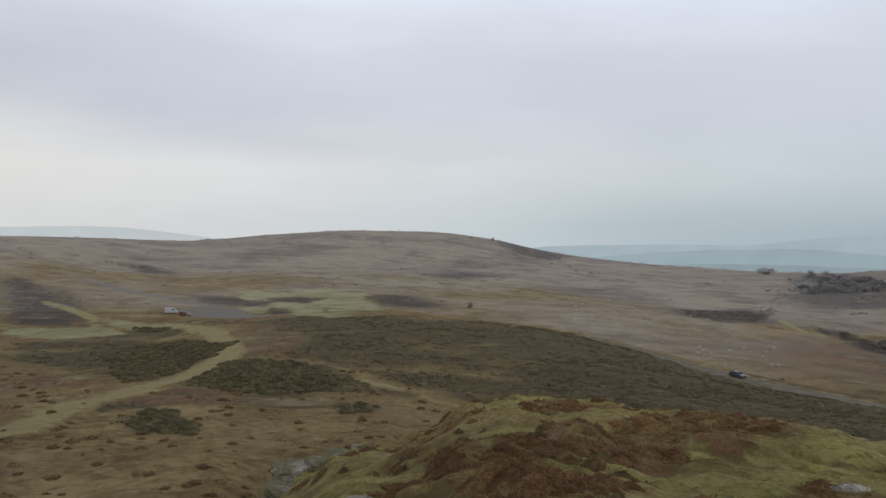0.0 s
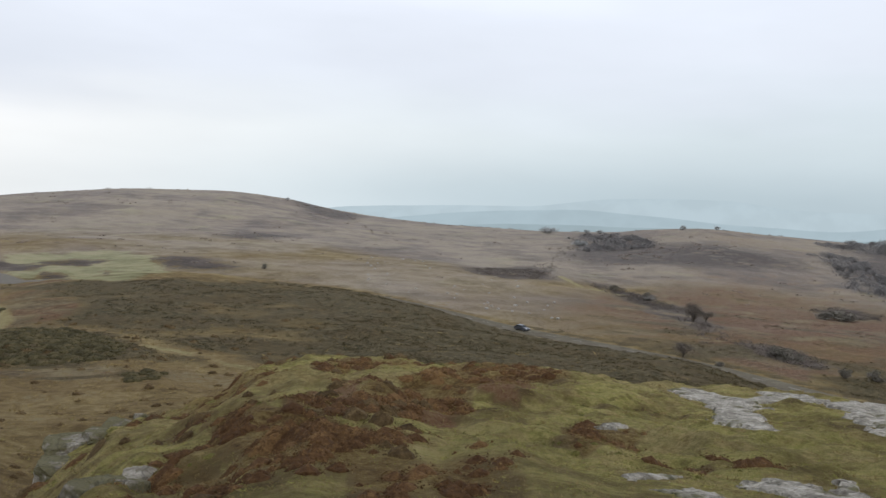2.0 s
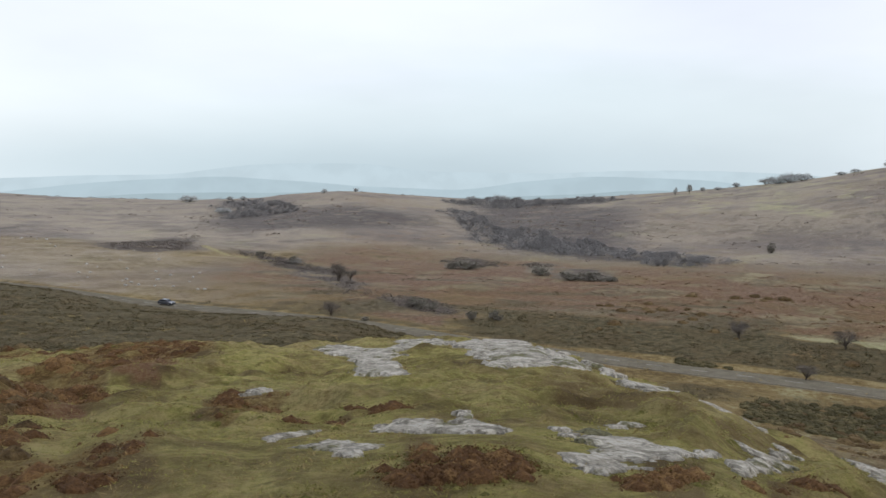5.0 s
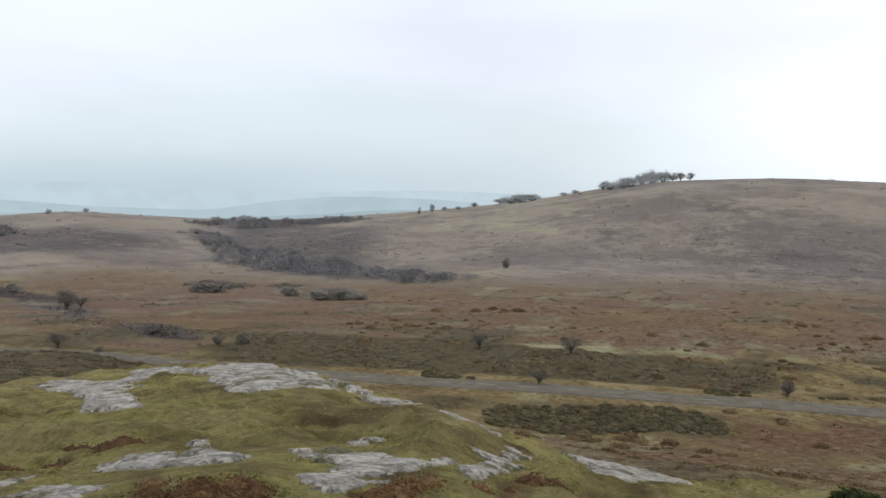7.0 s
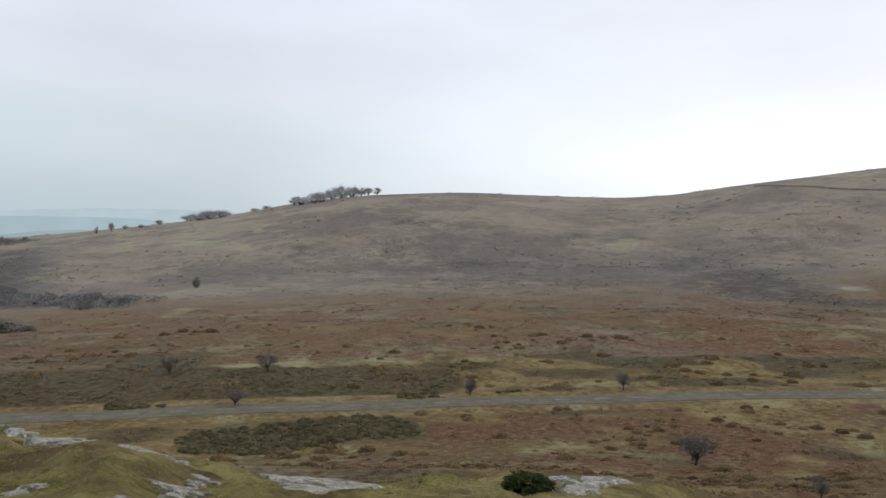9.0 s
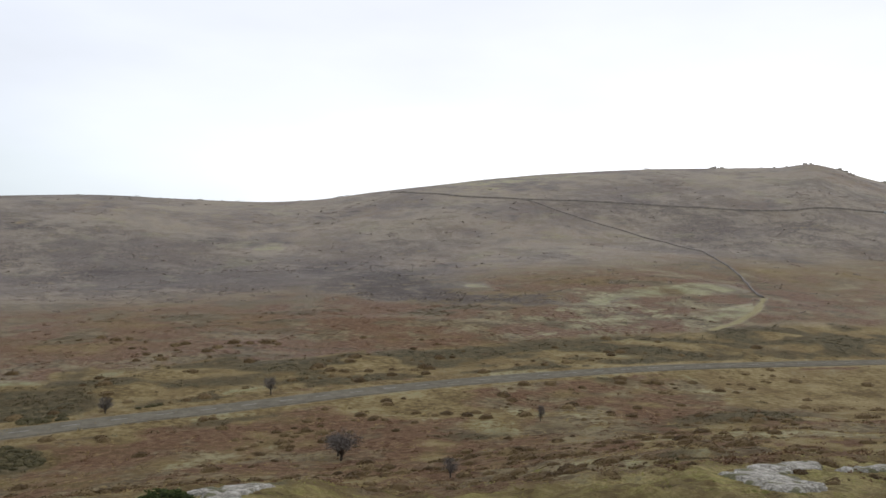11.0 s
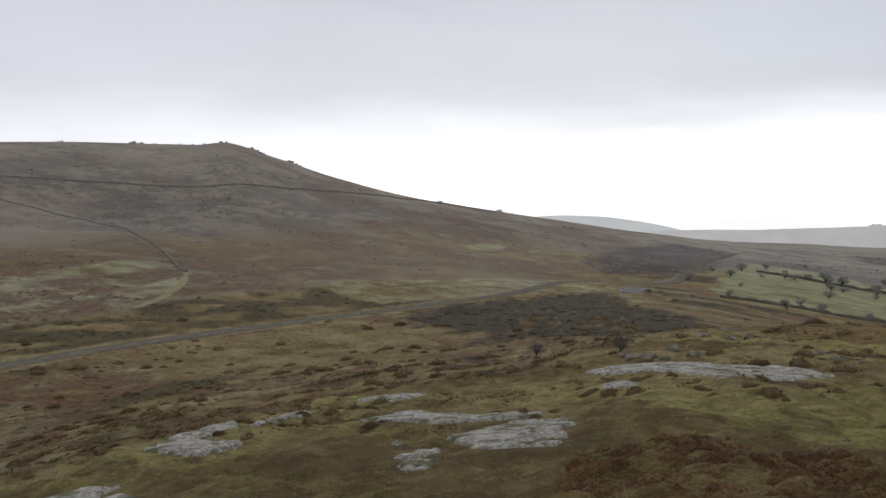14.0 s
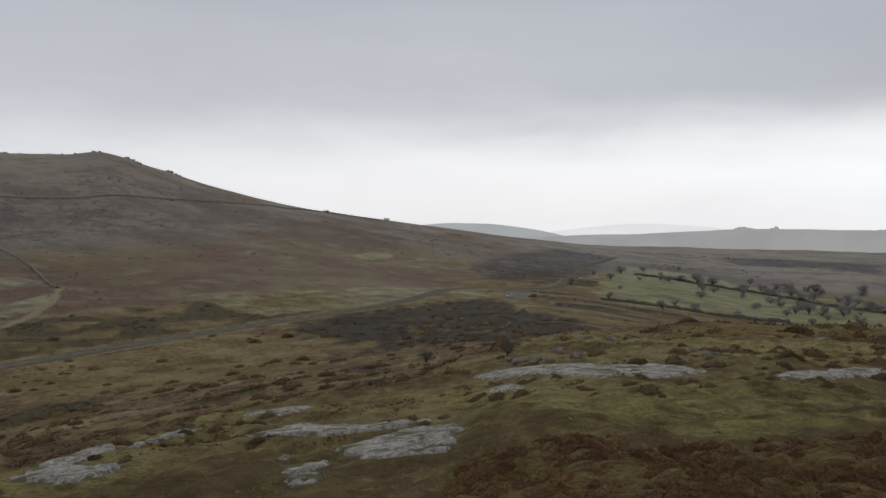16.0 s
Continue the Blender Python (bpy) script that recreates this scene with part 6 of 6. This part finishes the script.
def tufts(name, x, y, size, blades, width, mat, label, category, dome=0.6, lean=0.5, bushy=False, core=False):
    """Clumps of many blades, or of leafy chips over a low dome: size is each clump's radius, dome its height over its radius."""
    n_ = len(x)
    size = np.broadcast_to(size, (n_,))[:, None]
    shape = (n_, blades)
    ang = RNG.uniform(0, 2 * np.pi, shape)
    rho = np.sqrt(RNG.uniform(0, 1, shape))
    bx, by = x[:, None] + size * rho * np.cos(ang), y[:, None] + size * rho * np.sin(ang)
    g = ground(bx.ravel(), by.ravel()).reshape(shape)
    high = size * dome * (1 - 0.85 * rho**2) * RNG.uniform(0.65, 1.15, shape)
    wa = RNG.uniform(0, 2 * np.pi, shape)
    wx, wy = np.cos(wa) * width * size, np.sin(wa) * width * size
    if bushy:
        mid_z = g + high * RNG.uniform(0.35, 1.0, shape)
        tip = RNG.normal(0, 1, (n_, blades, 3))
        tip[..., 2] = np.abs(tip[..., 2]) * 0.8
        tip *= (width * 1.6 * size)[..., None] / np.linalg.norm(tip, axis=-1, keepdims=True)
        dz = RNG.uniform(-0.5, 0.5, shape) * width * size
        v = np.stack([np.stack([bx - wx, by - wy, mid_z - dz], -1), np.stack([bx + wx, by + wy, mid_z + dz], -1), np.stack([bx, by, mid_z], -1) + tip], 2)
        v[..., 2] = np.maximum(v[..., 2], g[..., None] - 0.03)
    else:
        dx = size * lean * (rho * np.cos(ang) + RNG.normal(0, 0.5, shape))
        dy = size * lean * (rho * np.sin(ang) + RNG.normal(0, 0.5, shape))
        low = g - 0.04 * size
        v = np.stack([np.stack([bx - wx, by - wy, low], -1), np.stack([bx + wx, by + wy, low + 0.2 * high], -1), np.stack([bx + dx, by + dy, g + high], -1)], 2)
    v = v.reshape(-1, 3)
    faces = np.arange(len(v)).reshape(-1, 3)
    if core:
        # a rounded, uneven core under the leaves
        sides, core_size = 7, float(core)
        t = np.linspace(0, 2 * np.pi, sides, endpoint=False)[None, :] + RNG.uniform(0, 1, (n_, 1))
        rings = []
        for rr_, up in ((0.95 * core_size, 0.0), (0.62 * core_size, 0.62 * core_size)):
            q = size * rr_ * RNG.uniform(0.8, 1.15, (n_, sides))
            cx, cy = x[:, None] + q * np.cos(t), y[:, None] + q * np.sin(t)
            cz = ground(cx.ravel(), cy.ravel()).reshape(n_, sides) + size * dome * up * RNG.uniform(0.7, 1.1, (n_, sides)) - 0.03
            rings.append(np.stack([cx, cy, cz], -1))
        top = np.stack([x, y, ground(x, y) + size[:, 0] * dome * 0.85 * core_size], -1)[:, None]
        core = np.concatenate(rings + [top], 1)
        k, kn = np.arange(sides), (np.arange(sides) + 1) % sides
        one = np.concatenate([np.stack([k, kn, sides + kn], -1), np.stack([k, sides + kn, sides + k], -1), np.stack([sides + k, sides + kn, np.full(sides, 2 * sides)], -1)])
        more = (np.arange(n_) * (2 * sides + 1))[:, None, None] + one[None] + len(v)
        v, faces = np.concatenate([v, core.reshape(-1, 3)]), np.concatenate([faces, more.reshape(-1, 3)])
    ob = array_mesh(name, v, faces, mat)
    return tagged(ob, label, category, kind="stuff")


def pick(x, y, r_, want):
    c = covers(x, y)
    p = np.clip(want(c), 0, 1)
    k = RNG.uniform(0, 1, len(x)) < p
    return x[k], y[k], r_[k]


def clear_of_rock(x, y):
    ok = np.ones(len(x), bool)
    for line in SLAB:
        ok &= inside(x, y, line) < -0.02
    return ok


GRASS = island_material("green_grass_blades", [(0.1, (0.178, 0.170, 0.040)), (0.5, (0.268, 0.252, 0.066)), (0.9, (0.37, 0.325, 0.108))])
STRAW = island_material("dry_grass_blades", [(0.1, (0.155, 0.112, 0.040)), (0.5, (0.25, 0.184, 0.072)), (0.9, (0.35, 0.270, 0.122))])
LING = island_material("brown_heather", [(0.1, (0.054, 0.028, 0.013)), (0.5, (0.102, 0.054, 0.023)), (0.9, (0.195, 0.116, 0.047))])
DARK_HEATH = island_material("dark_heather", [(0.1, (0.040, 0.034, 0.017)), (0.45, (0.072, 0.060, 0.030)), (0.75, (0.118, 0.094, 0.049)), (0.95, (0.22, 0.175, 0.098))])
BURNT_HEATH = island_material("burnt_heather", [(0.1, (0.042, 0.034, 0.021)), (0.5, (0.074, 0.059, 0.037)), (0.9, (0.125, 0.098, 0.060))])
BRAKE = island_material("dark_gorse_brake", [(0.1, (0.034, 0.030, 0.014)), (0.5, (0.066, 0.057, 0.027)), (0.9, (0.125, 0.102, 0.050))])
FERN = island_material("dead_bracken", [(0.1, (0.062, 0.033, 0.018)), (0.5, (0.125, 0.070, 0.036)), (0.9, (0.20, 0.132, 0.070))])
FERN_PALE = island_material("orange_moor_grass", [(0.1, (0.13, 0.074, 0.028)), (0.5, (0.225, 0.142, 0.058)), (0.9, (0.32, 0.235, 0.11))])
TUSSOCK = island_material("brown_tussock", [(0.1, (0.044, 0.029, 0.014)), (0.45, (0.092, 0.061, 0.028)), (0.9, (0.165, 0.118, 0.056))])
# heather of the far slopes, lightened in colour to stand in for haze
MAUVE = island_material("hazed_heather", [(0.1, (0.175, 0.148, 0.126)), (0.5, (0.225, 0.188, 0.158)), (0.9, (0.275, 0.228, 0.184))])
MOSS = island_material("mossy_turf", [(0.1, (0.070, 0.064, 0.018)), (0.5, (0.125, 0.114, 0.030)), (0.9, (0.20, 0.178, 0.06))])


def patchy(x, y, size, lo, hi, shift=0.0):
    """Where a growth stands thick, by soft noise."""
    return step(fbm(x + shift, y - shift, size, 4), lo, hi)


x, y, r_ = candidates(58000, 4, 75)
k = clear_of_rock(x, y)
x, y, r_ = pick(x[k], y[k], r_[k], lambda c: (c["green"] * 1.1 + 0.15) * (1 - c["heather"]))
tufts("grass", x, y, RNG.uniform(0.06, 0.14, len(x)) * (0.26 + r_ / 22), 9, 0.08, GRASS, "short green moor grass on the knoll", "grass", 0.30, 0.7)
x, y, r_ = candidates(72000, 4, 160)
k = clear_of_rock(x, y)
x, y, r_ = pick(x[k], y[k], r_[k], lambda c: 0.85 - 0.6 * c["green"] - 0.8 * c["heath"] - 0.6 * c["brack"] - 0.7 * c["heather"] - c["path"])
tufts("dry_grass", x, y, RNG.uniform(0.07, 0.17, len(x)) * (0.26 + r_ / 24), 8, 0.08, STRAW, "dry straw-coloured moor grass", "grass", 0.40, 0.8)
for lo_, mat, name, label, want in ((0.0, GRASS, "grass", "short green turf on the knoll's crown", -0.05), (90.0, STRAW, "dry_grass", "straw-coloured grass on the knoll's crown", -0.2)):
    x, y = RNG.uniform(-4.8, 4.8, 5200), RNG.uniform(-4.8, 4.8, 5200)
    k = (np.hypot(x, y) < 4.8) & (fbm(x + lo_, y, 1.6, 3) > want)
    tufts(name, x[k], y[k], RNG.uniform(0.04, 0.09, k.sum()), 6, 0.08, mat, label, "grass", 0.45, 1.3)
x, y, r_ = candidates(110000, 4, 75)
k = clear_of_rock(x, y)
x, y, r_ = pick(x[k], y[k], r_[k], lambda c: np.clip((c["heather"] - 0.22) * 1.7, 0, 1))
k = RNG.uniform(0, 1, len(x)) < 0.06 + 0.74 * patchy(x, y, 0.8, -0.04, 0.22)
x, y, r_ = x[k], y[k], r_[k]
tufts("heather", x, y, RNG.uniform(0.08, 0.26, len(x)) * np.minimum(0.6 + r_ / 30, 1.25), 44, 0.070, LING, "red-brown winter heather clumps", "heather", 0.55, bushy=True, core=0.92)
x, y, r_ = candidates(36000, 4, 60)
k = clear_of_rock(x, y)
x, y, r_ = pick(x[k], y[k], r_[k], lambda c: np.clip(c["fern"] * 0.9 + 0.8 * np.clip(c["heather"] - 0.3, 0, 1), 0, 1))
k = RNG.uniform(0, 1, len(x)) < 0.1 + 0.9 * patchy(x, y, 1.5, -0.03, 0.24, 140)
x, y, r_ = x[k], y[k], r_[k]
tufts("bracken", x, y, RNG.uniform(0.08, 0.20, len(x)) * (0.6 + r_ / 34), 30, 0.07, FERN_PALE, "orange-brown dead bracken and moor grass among the heather", "bracken", 0.6, bushy=True)
x, y, r_ = candidates(380, 7, 45, -40, 14)
k = clear_of_rock(x, y) & (RNG.uniform(0, 1, len(x)) < 0.1 + 0.9 * patchy(x, y, 5, -0.1, 0.2, 55))
x, y, r_ = x[k], y[k], r_[k]
tufts("tussocks", x, y, RNG.uniform(0.10, 0.30, len(x)) * (0.6 + r_ / 40), 60, 0.08, TUSSOCK, "rough brown tussocks on the knoll's flank", "tussock", 0.8, bushy=True, core=True)
x, y, r_ = candidates(20000, 4, 75)
k = clear_of_rock(x, y)
x, y, r_ = pick(x[k], y[k], r_[k], lambda c: 0.12 + 0.6 * np.clip(c["heather"], 0, 1))
k = RNG.uniform(0, 1, len(x)) < patchy(x, y, 3.0, 0.0, 0.25, 70)
x, y, r_ = x[k], y[k], r_[k]
tufts("moss_hummocks", x, y, RNG.uniform(0.08, 0.22, len(x)) * (0.6 + r_ / 30), 44, 0.06, MOSS, "olive mossy hummocks in the turf", "moss", 0.3, bushy=True, core=0.75)
x, y, r_ = candidates(150000, 60, 420)
x, y, r_ = pick(x, y, r_, lambda c: np.clip(c["heath"] - 0.30, 0, 1) * 1.2 * (1 - c["path"]) * (c["gravel"] < 0.02))
k = RNG.uniform(0, 1, len(x)) < 0.25 + 0.75 * patchy(x, y, 9, -0.15, 0.2)
x, y, r_ = x[k], y[k], r_[k]
east_side = polar(x, y)[0] > 137
for side, mat, label in ((~east_side, DARK_HEATH, "dark heather covering the slopes"), (east_side, BURNT_HEATH, "blackish burnt heather below the lay-by")):
    tufts("dark_heath", x[side], y[side], RNG.uniform(0.30, 0.85, side.sum()) * (0.5 + r_[side] / 300), 18, 0.16, mat, label, "heather", 0.42, bushy=True)
x, y, r_ = candidates(34000, 26, 330, 50, 195)
x, y, r_ = pick(x, y, r_, lambda c: np.clip(c["brack"] - 0.2, 0, 1) * 0.8 * (1 - c["path"]) * (c["gravel"] < 0.02))
k = (RNG.uniform(0, 1, len(x)) < 0.2 + 0.8 * patchy(x, y, 12, -0.1, 0.2)) & (RNG.uniform(0, 1, len(x)) < np.clip(r_ / 62 - 0.2, 0.08, 1)) & clear_of_rock(x, y)
x, y, r_ = x[k], y[k], r_[k]
tufts("bracken", x, y, RNG.uniform(0.25, 0.7, len(x)) * (0.45 + r_ / 200), 18, 0.18, FERN, "rust-brown dead bracken", "bracken", 0.45, bushy=True)
x, y, r_ = candidates(11000, 28, 260, 50, 195)
x, y, r_ = pick(x, y, r_, lambda c: 0.75 * (1 - c["path"]) * (c["gravel"] < 0.02))
k = RNG.uniform(0, 1, len(x)) < np.clip(r_ / 65, 0.3, 1)
x, y, r_ = x[k], y[k], r_[k]
k = (RNG.uniform(0, 1, len(x)) < 0.12 + 0.88 * patchy(x, y, 18, 0.0, 0.3, 33)) & clear_of_rock(x, y)
x, y, r_ = x[k], y[k], r_[k]
tufts("tussocks", x, y, (RNG.uniform(0.05, 1, len(x)) ** 2.2 * 1.25 + 0.16) * (0.6 + r_ / 220) * np.clip(r_ / 70, 0.4, 1), 44, 0.11, TUSSOCK, "dark brown tussocks dotted over the slope", "tussock", 0.6, bushy=True, core=True)
x, y, r_ = candidates(700, 40, 170, -40, 6)
x, y, r_ = pick(x, y, r_, lambda c: 0.55 * (1 - c["path"]) * (c["gravel"] < 0.02))
tufts("tussocks", x, y, RNG.uniform(0.25, 0.7, len(x)) * (0.6 + r_ / 220), 28, 0.18, TUSSOCK, "dark tussocks in the dry grass", "tussock", 0.6, bushy=True, core=True)
x, y, r_ = candidates(24000, 330, 1050)
x, y, r_ = pick(x, y, r_, lambda c: (0.10 + 0.9 * np.clip(c["dark"], 0, 1) + 0.5 * np.clip(c["heath"], 0, 1)) * (1 - np.clip(c["pale"] + c["green"], 0, 0.9)))
k = RNG.uniform(0, 1, len(x)) < 0.12 + 0.88 * patchy(x, y, 50, -0.02, 0.2, 11)
x, y, r_ = x[k], y[k], r_[k]
tufts("far_scrub", x, y, RNG.uniform(0.5, 1.9, len(x)) * (0.5 + r_ / 600), 14, 0.20, MAUVE, "heather scrub scattered over the far slopes", "scrub", 0.32, bushy=True)
# dense dark gorse and heather brakes beside the path and the road
brake = np.array([row[:2] for row in scatter(GORSE_PATCH, 1.05, 1, 2, 12)])
r_ = np.hypot(brake[:, 0], brake[:, 1])
tufts("gorse_brake", brake[:, 0], brake[:, 1], RNG.uniform(0.5, 1.15, len(brake)) * (0.6 + r_ / 400), 34, 0.11, BRAKE, "dense dark olive gorse and heather brake", "gorse", 0.6, bushy=True, core=True)
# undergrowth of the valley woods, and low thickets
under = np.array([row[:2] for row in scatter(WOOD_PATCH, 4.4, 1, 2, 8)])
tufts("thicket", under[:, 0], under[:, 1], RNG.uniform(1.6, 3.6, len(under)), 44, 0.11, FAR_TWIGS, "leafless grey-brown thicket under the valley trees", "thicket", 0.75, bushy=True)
under = np.array([row[:2] for row in scatter(THICKET_PATCH, 2.6, 1, 2, 9)])
tufts("thicket", under[:, 0], under[:, 1], RNG.uniform(0.8, 2.0, len(under)), 44, 0.11, THICKET_TWIGS, "low dark thicket on the valley floor", "thicket", 0.55, bushy=True)
# brush along the stream and the field edges
pts = [(x, y) for line in (STREAM, WALLW) for (ax, ay), (bx, by) in zip(line[:-1], line[1:]) for x, y in ((ax + (bx - ax) * k / 6, ay + (by - ay) * k / 6) for k in range(6))]
bx_ = np.array([p[0] for p in pts for _ in range(3)], float) + RNG.normal(0, 3.5, len(pts) * 3)
by_ = np.array([p[1] for p in pts for _ in range(3)], float) + RNG.normal(0, 3.5, len(pts) * 3)
tufts("streamside_brush", bx_, by_, RNG.uniform(0.6, 1.7, len(bx_)), 44, 0.13, THICKET_TWIGS, "bare brush along the valley stream", "brush", 0.9, bushy=True)
